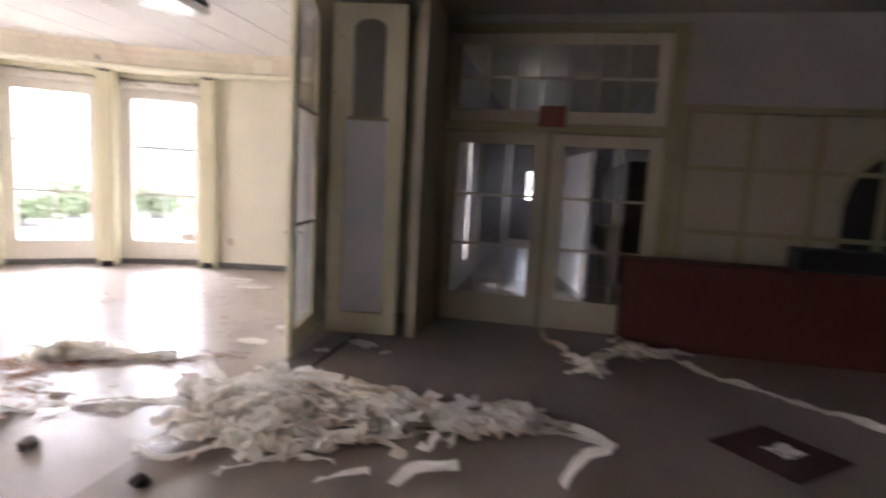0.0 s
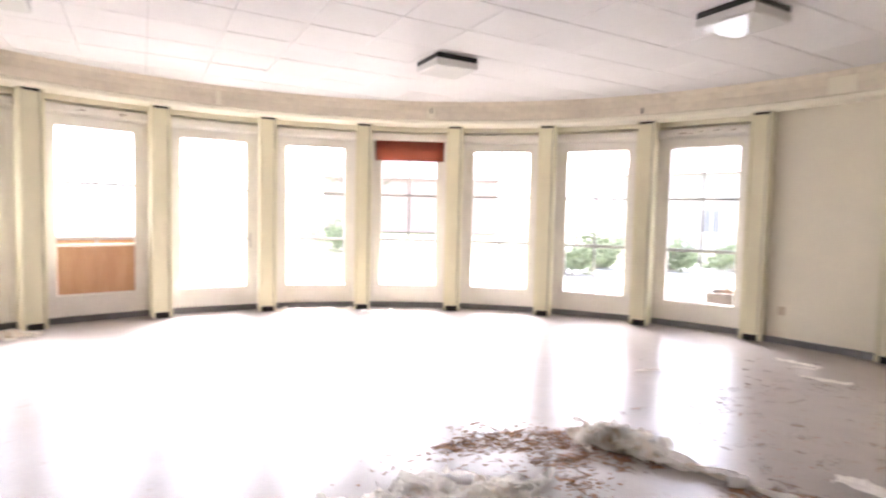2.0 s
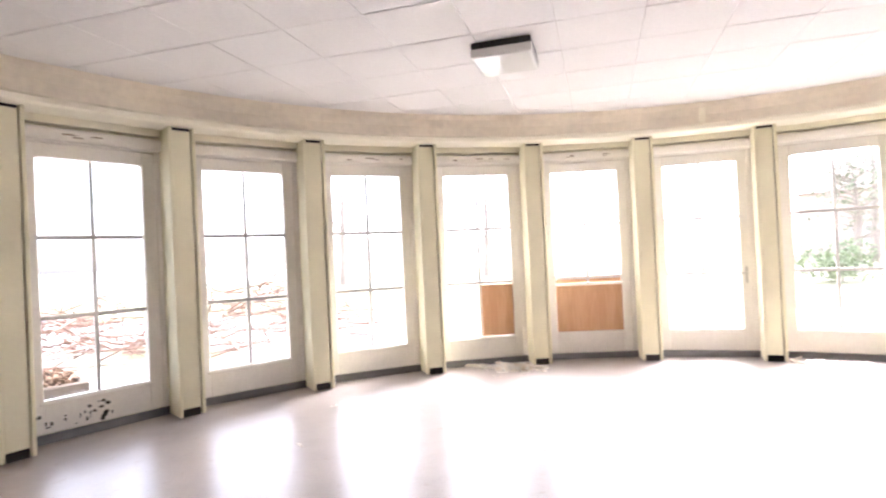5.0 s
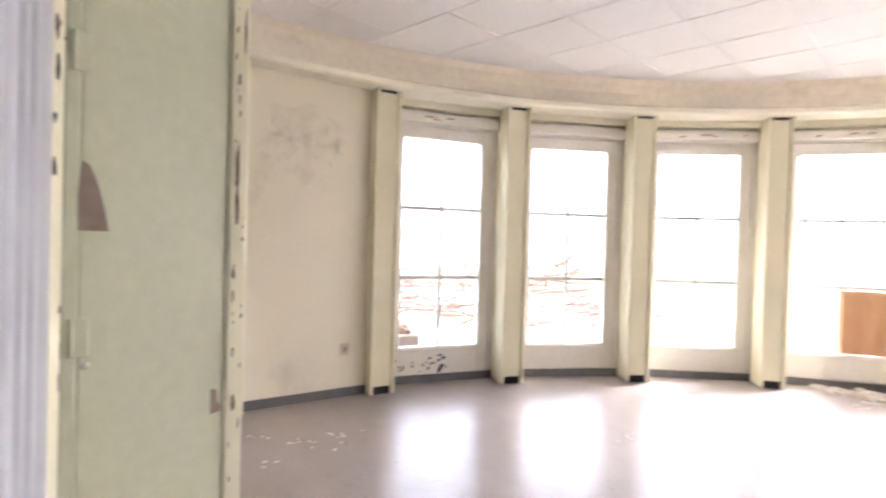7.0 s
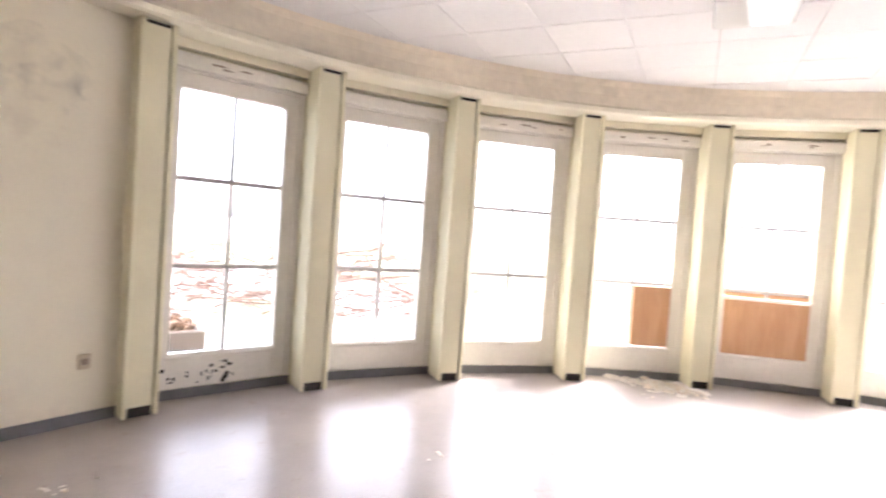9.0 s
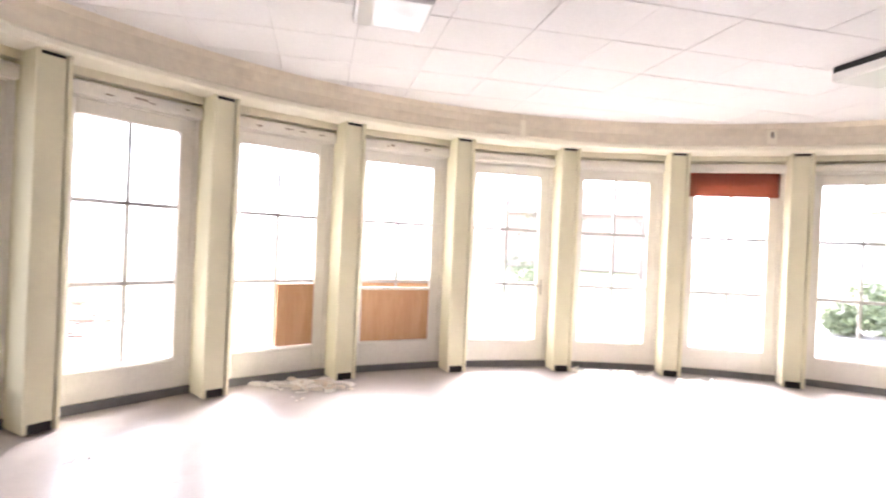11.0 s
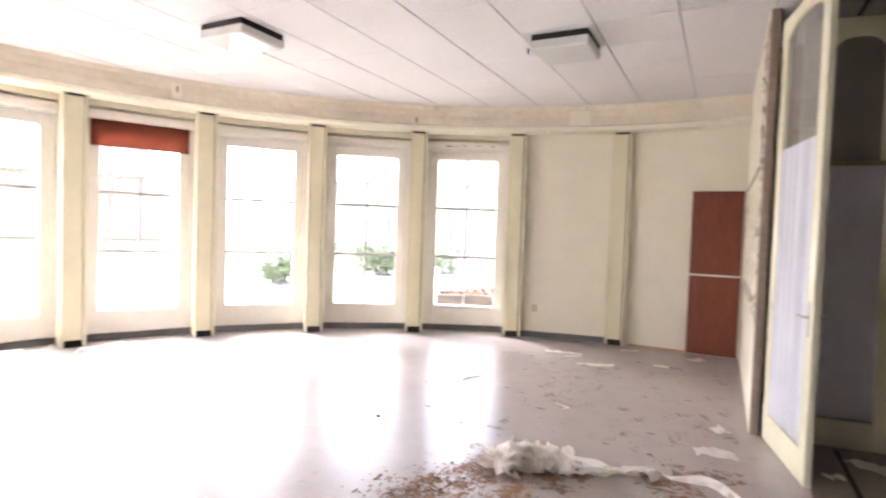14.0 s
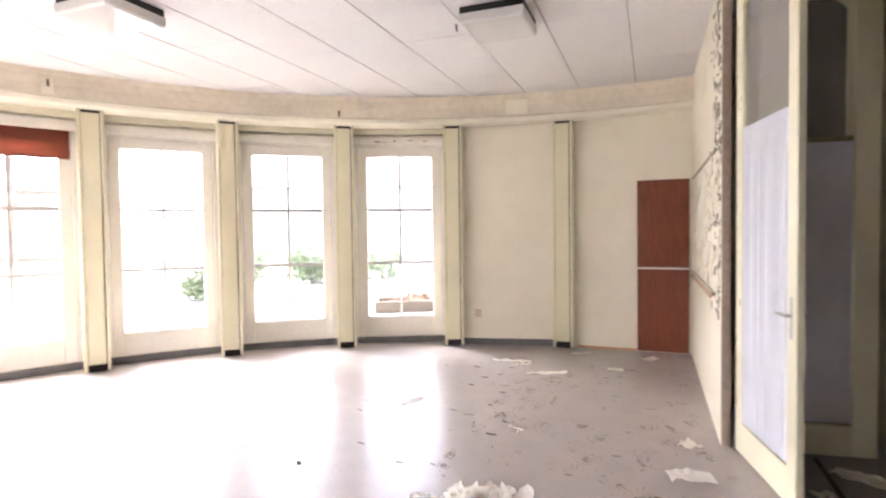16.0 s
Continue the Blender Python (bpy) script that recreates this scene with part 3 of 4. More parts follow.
part("plinth", box_mesh((-0.76, 1.15, -0.026, 0.026, 0.0, 0.089), bevel=0.004), SKIRT, s)
# black panelled block added in place of the unlit doorways in this wall
s = thing("dark_cupboard", pose(10.2, -4.8, 0), "tall dark block standing in for dark doorways along the corridor wall", "cupboard")
part("body", box_mesh((-2.2, 2.2, -0.19, 0.15, 0, 2.1), bevel=0.006), DARK, s)
for k in range(4):
    part("door", box_mesh((-2.19 + 1.1 * k, -1.1 + 1.1 * k, 0.152, 0.17, 0.08, 2.08), bevel=0.004), LAMPBASE, s)
s = thing("white_cabinet", pose(8.2, -4.42, 0), "small white cabinet before the dark doorway block", "cabinet")
part("body", box_mesh((-0.25, 0.25, -0.18, 0.18, 0, 0.98), bevel=0.006), WHITE, s)
part("door", box_mesh((-0.268, -0.252, -0.17, 0.17, 0.06, 0.96), bevel=0.004), WHITE, s)

# ---- outside ----
GROUND = material("pale_wet_paving", (0.36, 0.35, 0.32), 0.8, grain=((0.3, 0.1), (4, 0.1)), spots=((0.25, 0.52, 0.1, (0.20, 0.23, 0.10)),))
structure("ground", box_mesh((-400, 400, -400, 400, -0.5, -0.14)), GROUND, "pale paved garden ground with grass", "ground")
structure("grass", box_mesh((-30, 60, 13.5, 60, -0.13, -0.11)), material("rough_winter_grass", (0.17, 0.17, 0.085), 0.9, grain=((0.5, 0.2), (8, 0.25))), "rough pale winter grass beyond the paving", "grass")
BRICK = material("pink_red_brick", (0.50, 0.40, 0.36), 0.8, grain=((0.5, 0.1), (9, 0.15)))
RENDER_WHITE = material("white_render", (0.62, 0.60, 0.57), 0.8, grain=((0.4, 0.06), (10, 0.05)))
ROOF = material("grey_red_roof_tiles", (0.33, 0.26, 0.24), 0.8, grain=((1, 0.1), (12, 0.15)))
BARK = material("grey_brown_bark", (0.30, 0.25, 0.22), 0.9, grain=((3, 0.2), (30, 0.2)))
TWIG = material("pale_red_brown_twigs", (0.22, 0.135, 0.10), 0.85, grain=((5, 0.25),))
LEAF = material("green_leaves", (0.20, 0.24, 0.13), 0.6, grain=((2, 0.3), (12, 0.2)))
PINE = material("dull_pine_green", (0.19, 0.225, 0.14), 0.7, grain=((2, 0.3),))
DEADLEAF = material("orange_dead_leaves", (0.27, 0.18, 0.115), 0.85, grain=((9, 0.3),))
GREYGLASS = material("grey_far_window_glass", (0.26, 0.26, 0.27), 0.2)
PALEGLASS = material("pale_far_window_glass", (0.42, 0.39, 0.38), 0.2)
STONE = material("brown_garden_stone", (0.12, 0.095, 0.07), 0.85, grain=((4, 0.15), (30, 0.1)))


def leaf_cloud(bm, rng, centre, radius, count, size):
    """Many small leaves thrown unevenly round a centre."""
    for _ in range(count):
        d = Vector((rng.gauss(0, 1), rng.gauss(0, 1), rng.gauss(0, 1))).normalized() * rng.uniform(0.35, 1.0) ** 0.6
        p = Vector(centre) + Vector((d.x * radius[0], d.y * radius[1], d.z * radius[2]))
        s = size * rng.uniform(0.6, 1.5)
        m = Matrix.Translation(p) @ Euler((rng.uniform(-1.2, 1.2), rng.uniform(-1.2, 1.2), rng.uniform(0, 6.3))).to_matrix().to_4x4()
        v = [bm.verts.new(m @ Vector(c)) for c in ((-s, 0, 0), (0, -s * 0.45, 0.1 * s), (s, 0, 0), (0, s * 0.45, 0.1 * s))]
        bm.faces.new(v)


def limb(bm, a, b, r0, r1, sides=6):
    a, b = Vector(a), Vector(b)
    q = (b - a).to_track_quat("Z", "Y")
    rings = []
    for p, r in ((a, r0), (b, r1)):
        rings.append([bm.verts.new(p + q @ Vector((r * math.cos(6.2832 * k / sides), r * math.sin(6.2832 * k / sides), 0))) for k in range(sides)])
    for k in range(sides):
        bm.faces.new((rings[0][k], rings[0][(k + 1) % sides], rings[1][(k + 1) % sides], rings[1][k]))


def shrub(x, y, rx, ry, h, seed, mat=LEAF, label="dense green garden shrub by the paving"):
    rng = random.Random(seed)
    s = thing("shrub", pose(x, y, -0.14), label, "shrub", "garden shrubs")
    bm = bmesh.new()
    for k in range(9):
        a = rng.uniform(0, 6.28)
        limb(bm, (0.1 * math.cos(a), 0.1 * math.sin(a), 0), (0.6 * rx * math.cos(a), 0.6 * ry * math.sin(a), h * rng.uniform(0.4, 0.75)), 0.018, 0.006, 5)
    part("stems", bm, BARK, s)
    bm = bmesh.new()
    for k in range(14):
        a, q = rng.uniform(0, 6.28), rng.uniform(0.1, 0.95)
        leaf_cloud(bm, rng, (q * rx * math.cos(a), q * ry * math.sin(a), h * rng.uniform(0.22, 0.78)), (rx * 0.42, ry * 0.42, h * 0.30), 190, 0.065)
    part("leaves", bm, mat, s)


for k, (x, y, rx, ry, h) in enumerate(((10.5, 10.4, 0.7, 0.7, 1.0), (12.9, 11.6, 0.9, 0.8, 1.2), (14.8, 10.2, 1.1, 0.9, 1.2), (17.2, 9.4, 1.1, 1.0, 0.95), (7.0, 21.5, 1.5, 1.3, 1.5))):
    shrub(x, y, rx, ry, h, 20 + k)


def tree(x, y, h, seed, evergreen):
    rng = random.Random(seed)
    t = thing("tree", pose(x, y, -0.14), "dull green garden pine far beyond the lawn" if evergreen else "bare leafless garden tree beyond the lawn", "tree", "garden trees")
    bm = bmesh.new()
    limb(bm, (0, 0, 0), (0.15, 0, h * 0.5), 0.24, 0.17, 8)
    limb(bm, (0.15, 0, h * 0.5), (0.05, 0.1, h), 0.17, 0.03, 8)
    tips = []
    for k in range(26):
        z = h * rng.uniform(0.3, 0.97)
        a, q = rng.uniform(0, 6.28), (1.05 - z / h) * h * 0.42 * rng.uniform(0.6, 1.1) + 0.4
        e = Vector((q * math.cos(a), q * math.sin(a), z + q * rng.uniform(0.1, 0.6)))
        limb(bm, (0.1, 0, z), e, 0.05, 0.015, 5)
        tips.append(e)
        for _ in range(5):
            f = Vector((0.1, 0, z)).lerp(e, rng.uniform(0.3, 1.0))
            g = f + Vector((rng.uniform(-0.9, 0.9), rng.uniform(-0.9, 0.9), rng.uniform(0.0, 0.9)))
            limb(bm, f, g, 0.018, 0.005, 4)
            tips.append(g)
    part("trunk", bm, BARK, t)
    bm = bmesh.new()
    for e in tips if evergreen else tips[::9]:
        leaf_cloud(bm, rng, e, (0.55, 0.55, 0.3), 7 if evergreen else 14, 0.075)
    part("crown", bm, PINE if evergreen else TWIG, t)


for k, (x, y, h, e) in enumerate(((9.6, 27.0, 4.8, True), (14.0, 36.0, 10.0, False), (19.0, 33.0, 9.0, False), (-9.0, 36.0, 8.0, False), (-17.0, 30.0, 9.0, False))):
    tree(x, y, h, 40 + k, e)


def house(x, y, yaw, w, d, h, wall_mat, roof_h, rows, cols, label):
    b = thing("house", pose(x, y, -0.14, 0, 0, yaw), label, "house")
    part("wall", box_mesh((-w / 2, w / 2, 0, d, 0, h)), wall_mat, b)
    bm = bmesh.new()
    v = [bm.verts.new(c) for c in ((-w / 2 - 0.4, -0.5, h), (w / 2 + 0.4, -0.5, h), (w / 2 + 0.4, d + 0.5, h), (-w / 2 - 0.4, d + 0.5, h), (-w / 2 + 1, d / 2, h + roof_h), (w / 2 - 1, d / 2, h + roof_h))]
    for f in ((0, 1, 5, 4), (1, 2, 5), (2, 3, 4, 5), (3, 0, 4), (3, 2, 1, 0)):
        bm.faces.new([v[k] for k in f])
    part("roof", bm, ROOF, b)
    for r in range(rows):
        for c in range(cols):
            cx, z = -w / 2 + w * (c + 0.5) / cols, 1.0 + r * 2.8
            wi = part("window", box_mesh((cx - 0.55, cx + 0.55, -0.05, 0.02, z, z + 1.5), bevel=0.02), WHITE, b)
            part("glass", box_mesh((cx - 0.47, cx - 0.03, -0.06, -0.052, z + 0.08, z + 1.42)), PALEGLASS if wall_mat is BRICK else GREYGLASS, wi)
            part("glass", box_mesh((cx + 0.03, cx + 0.47, -0.06, -0.052, z + 0.08, z + 1.42)), PALEGLASS if wall_mat is BRICK else GREYGLASS, wi)


house(31.0, 13.5, -68, 22, 9, 4.6, RENDER_WHITE, 2.6, 1, 6, "long white rendered house with small dark windows")
house(22.0, 46.0, -28, 17, 9, 5.2, BRICK, 3.0, 1, 2, "low red-brick building behind bare trees")

# brushwood heap and planters close to the windows
h = thing("brushwood_heap", pose(-10.2, 7.0, -0.14, 0, 0, 40), "heap of cut red-brown branches outside the window", "branches", kind="stuff")
rng = random.Random(9)
bm = bmesh.new()
for k in range(520):
    x, y = rng.uniform(-5.5, 4.5), rng.gauss(0, 0.9)
    z = max(0.05, 1.25 * math.exp(-(y / 1.1) ** 2) * rng.random())
    a, l = rng.uniform(0, 6.28), rng.uniform(0.5, 1.9)
    dx, dy, dz = l * math.cos(a), l * math.sin(a) * 0.6, rng.uniform(-0.35, 0.45)
    r = rng.uniform(0.008, 0.028)
    limb(bm, (x, y, z), (x + dx, y + dy, max(0.02, z + dz)), r, r * 0.5, 5)
    limb(bm, (x + dx / 2, y + dy / 2, max(0.02, z + dz / 2)), (x + dx * 0.7 + rng.uniform(-0.3, 0.3), y + dy * 0.7, max(0.02, z + dz + 0.25)), r * 0.6, r * 0.3, 4)
part("branches", bm, TWIG, h)


def planter(x, y, yaw, w, d, seed, label):
    p = thing("planter", pose(x, y, -0.14, 0, 0, yaw), label, "planter", "garden planters")
    part("rim", box_mesh((-w / 2, w / 2, -d / 2, -d / 2 + 0.1, 0, 0.24), (-w / 2, w / 2, d / 2 - 0.1, d / 2, 0, 0.24), (-w / 2, -w / 2 + 0.1, -d / 2 + 0.1, d / 2 - 0.1, 0, 0.24), (w / 2 - 0.1, w / 2, -d / 2 + 0.1, d / 2 - 0.1, 0, 0.24), bevel=0.015), STONE, p)
    bm = bmesh.new()
    leaf_cloud(bm, random.Random(seed), (0, 0, 0.2), (w * 0.46, d * 0.42, 0.22), 900, 0.055)
    part("dead_leaves", bm, DEADLEAF, p)


planter(10.2, 3.9, -60, 2.6, 0.9, 3, "low stone planter full of orange dead leaves")
planter(-8.3, 3.9, 60, 0.9, 0.6, 5, "small stone planter with dead leaves")

# ---- small fittings ----
PLATE = material("aged_ivory_plastic", (0.62, 0.52, 0.37), 0.45)
for i, x, z in ((13, -0.41, 0.43), (1, 0.385, 0.455)):
    s = thing("wall_socket", bay(i, R_BLANK) @ pose(x, -0.001, z), "aged ivory wall socket above the skirting", "socket", "wall sockets")
    part("plate", box_mesh((-0.042, 0.042, -0.012, 0, -0.055, 0.055), bevel=0.004), PLATE, s)
    part("face", box_mesh((-0.022, 0.022, -0.016, -0.0125, -0.022, 0.022), bevel=0.003), PLATE if i == 13 else TAN, s)
for a, z in ((29.4, 3.19), (58.75, 3.11)):
    r = 6.195
    s = thing("wall_hook", pose(r * math.sin(radians(a)), r * math.cos(radians(a)), z, 0, 0, -a), "small dark hook on the plaster frieze", "hook", "frieze hooks")
    part("plate", box_mesh((-0.012, 0.012, -0.012, 0.03, -0.04, 0.04), bevel=0.003), TAN, s)
    part("hook", box_mesh((-0.006, 0.006, -0.04, -0.013, -0.03, -0.015), (-0.006, 0.006, -0.04, -0.03, -0.03, 0.01)), DARK, s)
s = thing("ceiling_hook", pose(3.56, 0.97, CEIL), "small dark hook in the ceiling boards", "hook")
part("plate", box_mesh((-0.022, 0.022, -0.012, 0.012, -0.006, 0), bevel=0.002), TAN, s)
part("hook", box_mesh((-0.006, 0.006, -0.005, 0.005, -0.04, -0.0065), (-0.006, 0.022, -0.005, 0.005, -0.05, -0.0405), bevel=0.002), DARK, s)
for a, w, z0, z1 in ((29.4, 0.11, 3.07, 3.26), (80.3, 0.29, 3.066, 3.262), (0.1, 0.07, 3.066, 3.262)):
    s = thing("frieze_patch", pose(6.2 * math.sin(radians(a)), 6.2 * math.cos(radians(a)), 0, 0, 0, -a), "pale patch of newer plaster on the stained frieze", "plaster patch", "frieze patches", kind="structure")
    part("patch", box_mesh((-w / 2, w / 2, -0.006, 0.03, z0, z1), bevel=0.003), PLAINWALL, s)
s = thing("smoke_detector", pose(3.7, -4.1, 3.38), "small dark ceiling detector in the lobby", "detector")
bm = bmesh.new()
bmesh.ops.create_cone(bm, cap_ends=True, segments=20, radius1=0.04, radius2=0.06, depth=0.05, matrix=pose(0, 0, -0.026))
part("housing", bm, LAMPBASE, s)


def torn(bm, rng, u, v, w, h, depth=0.0015, n=9):
    """A ragged flat patch in the x-z plane round (u, v), facing -y."""
    ring = []
    for k in range(n):
        a = 6.2832 * k / n
        q = rng.uniform(0.55, 1.1)
        ring.append((u + w / 2 * q * math.cos(a), v + h / 2 * q * math.sin(a)))
    front = [bm.verts.new((x, -depth, z)) for x, z in ring]
    back = [bm.verts.new((x, 0.0, z)) for x, z in ring]
    bm.faces.new(front)
    for k in range(n):
        bm.faces.new((front[k], front[(k + 1) % n], back[(k + 1) % n], back[k]))


# torn patches, hinges and a knob on the green jamb panel (which faces east)
spread = Matrix.LocRotScale((0.0526, 0, -0.232), None, (1.247, 1, 1.15))
face = pose(0.0065, 0, 0, 0, 0, 90) @ spread
bm = bmesh.new()
arch = [(-0.335, 1.525), (-0.392, 1.525), (-0.394, 1.60), (-0.390, 1.66), (-0.386, 1.685), (-0.372, 1.675), (-0.356, 1.63), (-0.343, 1.57)]
f = [bm.verts.new((x - 0.028, -0.0015, z)) for x, z in arch]
bm.faces.new(f)
part("torn_patch", bm, TAN, g, "bare brown torn patch", m=face)
bm = bmesh.new()
f = [bm.verts.new((x, -0.0015, z)) for x, z in ((-0.135, 1.04), (-0.11, 1.045), (-0.108, 1.06), (-0.118, 1.075), (-0.120, 1.105), (-0.134, 1.11))]
bm.faces.new(f)
part("torn_patch", bm, TAN, g, "bare brown torn patch", m=face)
rng = random.Random(11)
bm = bmesh.new()
for k in range(34):
    torn(bm, rng, rng.choice((-0.086, -0.082, -0.062)) + rng.gauss(0, 0.003), rng.uniform(0.1, 2.4), rng.uniform(0.002, 0.007), rng.uniform(0.006, 0.05) ** 1.1)
for z, hh in ((1.72, 0.16), (1.6, 0.1), (1.06, 0.05), (0.75, 0.06)):
    torn(bm, rng, -0.079, z, 0.012, hh)
for z, hh, u in ((2.33, 0.08, -0.038), (2.2, 0.035, -0.045), (2.28, 0.12, -0.014), (2.08, 0.16, -0.016), (1.95, 0.05, -0.05), (1.86, 0.03, -0.04), (1.42, 0.05, -0.066), (1.2, 0.04, -0.06), (0.62, 0.05, -0.062), (0.4, 0.03, -0.035)):
    torn(bm, rng, -0.079 + 0.4 * (u + 0.05), z, rng.uniform(0.004, 0.009), hh * 0.8)
part("paint_chips", bm, CHIP, g, "chipped paint along the edge", m=pose(0.0125, 0, 0, 0, 0, 90) @ spread)
for z in (1.93, 1.28):
    part("hinge", box_mesh((-0.428, -0.398, -0.006, 0, z - 0.045, z + 0.045), (-0.436, -0.426, -0.010, 0, z - 0.045, z + 0.045), bevel=0.002), GREEN, g, "painted-over hinge", m=face)
bm = bmesh.new()
bmesh.ops.create_uvsphere(bm, u_segments=12, v_segments=8, radius=0.009, matrix=pose(-0.405, -0.008, 1.215))
part("knob", bm, METAL, g, "small metal knob", m=face, smooth=True)

# chips on the leaf beside it, on the open leaf and along the partition wall's end
for ob in [o for o in scene.objects if o.name.startswith("folding_door") and o.parent is None]:
    rng = random.Random(len(ob.name) + 5)
    for m in (pose(0, 0.0222, 0, 0, 0, 180), pose(0, -0.0222, 0)):
        bm = bmesh.new()
        flip = -1 if m[0][0] < 0 else 1
        for k in range(16):
            torn(bm, rng, flip * rng.choice((0.006, 0.012, 0.03, 0.085)), rng.uniform(0.1, 3.0), rng.uniform(0.004, 0.014), rng.uniform(0.01, 0.06))
        part("paint_chips", bm, CHIP, ob, "chipped paint showing brown wood", m=m)
    bm = bmesh.new()
    for z in (2.46, 2.40, 2.22, 2.0, 1.9, 1.78, 1.66, 0.62, 0.4):
        torn(bm, rng, -rng.uniform(0.03, 0.06), z, rng.uniform(0.012, 0.03), rng.uniform(0.03, 0.085))
    part("mortise_scars", bm, DARK, ob, "dark scars where fittings were torn off", m=pose(0, 0.0224, 0, 0, 0, 180))
    for z in (0.35, 1.35, 2.6):
        bm = bmesh.new()
        bmesh.ops.create_cone(bm, cap_ends=True, segments=10, radius1=0.009, radius2=0.009, depth=0.11, matrix=pose(-0.006, 0.0, z))
        part("hinge", bm, METAL, ob, "worn steel hinge")

structure("wall_end_cap", box_mesh((3.348, 3.359, -1.122, -1.062, 0, 3.329), bevel=0.003), TAN, "worn brown edge board on the partition end", "trim")
w = thing("wall_remains", pose(3.36, -1.06, 0, 0, 0, 180), "torn wallpaper remains and battens on the partition wall", "wall trim", kind="structure")
rng = random.Random(3)
bm = bmesh.new()
for k in range(190):
    u = min(0.9, abs(rng.gauss(0.0, 0.26))) + 0.03
    torn(bm, rng, -u, rng.uniform(0.9, 3.25), rng.uniform(0.02, 0.10), rng.uniform(0.015, 0.09), 0.003)
part("torn_wallpaper", bm, CHIP, w, "brown torn wallpaper and glue marks")
bm = bmesh.new()
for k in range(120):
    torn(bm, rng, -rng.uniform(0.1, 2.6), rng.uniform(1.1, 2.1), rng.uniform(0.05, 0.25), rng.uniform(0.04, 0.22), rng.uniform(0.004, 0.014))
part("plaster_flakes", bm, PLASTER, w, "flaking cream plaster")
part("batten", box_mesh((-2.9, -0.35, -0.03, 0, 1.03, 1.06), bevel=0.004), PANELING, w)
part("batten", box_mesh((-2.9, -0.6, -0.022, 0, 0.985, 1.005), bevel=0.004), PLY, w)
part("batten", box_mesh((-2.9, -0.25, -0.02, 0, 2.13, 2.145), bevel=0.003), OLIVE, w)
w2 = thing("skirting_strip", bay(14, R_BLANK), "bare orange wood strip where the skirting is gone", "trim", kind="structure")
part("strip", box_mesh((-0.55, 0.185, -0.012, -0.0225, 0, 0.03), bevel=0.003), PLY, w2)

# peeling paint on window heads and the first window's bottom rail
rng = random.Random(17)
for i in (2, 4, 5, 6, 12):
    win = [o for o in scene.objects if o.name == "window_%d" % (i - 1)][0]
    bm = bmesh.new()
    for k in range(5):
        torn(bm, rng, rng.uniform(-0.5, 0.5), rng.uniform(2.795, 2.825), rng.uniform(0.03, 0.15), rng.uniform(0.010, 0.026))
    part("paint_chips", bm, TAN, win, "peeled paint on the head board", m=pose(0, -0.0805, 0))
win = [o for o in scene.objects if o.name == "window_1"][0]
bm = bmesh.new()
for k in range(26):
    torn(bm, rng, rng.gauss(-0.15, 0.22), rng.uniform(0.12, 0.30), rng.uniform(0.015, 0.07), rng.uniform(0.015, 0.06))
part("paint_chips", bm, DARK, win, "dark rot spots in the bottom rail", m=pose(0, -0.0065, 0))

# torn hole in the soffit
o = thing("soffit_hole", pose(0, 0, 3.2), "torn brown hole in the soffit over the folding doors", "hole", kind="structure")
rng = random.Random(33)
bm = bmesh.new()
for k in range(7):
    torn(bm, rng, 3.05 + 0.05 * k, 1.95 + rng.gauss(0, 0.05), 0.2, 0.22, 0.003, 12)
bm.transform(pose(0, 0, 0, 90))
part("torn_edge", bm, TAN, o)

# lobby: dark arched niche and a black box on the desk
n = thing("arched_niche", pose(LX - 0.022, -7.0, 0), "arched niche in the panelled wall, its shade put in as a dark sheet", "niche", kind="structure")
# flat near-black sheet paints the shade inside the niche
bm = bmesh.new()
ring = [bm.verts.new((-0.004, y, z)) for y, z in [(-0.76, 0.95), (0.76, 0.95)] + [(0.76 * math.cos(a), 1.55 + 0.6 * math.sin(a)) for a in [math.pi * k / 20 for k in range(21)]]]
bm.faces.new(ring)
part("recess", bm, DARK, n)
bm = bmesh.new()
for k in range(20):
    a, b = math.pi * k / 20, math.pi * (k + 1) / 20
    c = [(0.76, 0.6), (0.84, 0.68)]
    pts = [(c[0][0] * math.cos(a), 1.55 + c[0][1] * math.sin(a)), (c[1][0] * math.cos(a), 1.55 + c[1][1] * math.sin(a)), (c[1][0] * math.cos(b), 1.55 + c[1][1] * math.sin(b)), (c[0][0] * math.cos(b), 1.55 + c[0][1] * math.sin(b))]
    v0, v1 = [bm.verts.new((-0.035, y, z)) for y, z in pts], [bm.verts.new((0, y, z)) for y, z in pts]
    bm.faces.new(v0)
    for q in range(4):
        bm.faces.new((v0[q], v0[(q + 1) % 4], v1[(q + 1) % 4], v1[q]))
part("arch_trim", bm, OLIVE, n)
b = thing("black_box", pose(4.14, -6.4, 0.905), "low black box standing on the reception desk", "box")
part("case", box_mesh((-0.13, 0.13, -0.75, 0.62, 0, 0.19), bevel=0.012), LAMPBASE, b)
part("lid", box_mesh((-0.135, 0.135, -0.755, 0.625, 0.191, 0.215), bevel=0.006), LAMPBASE, b)


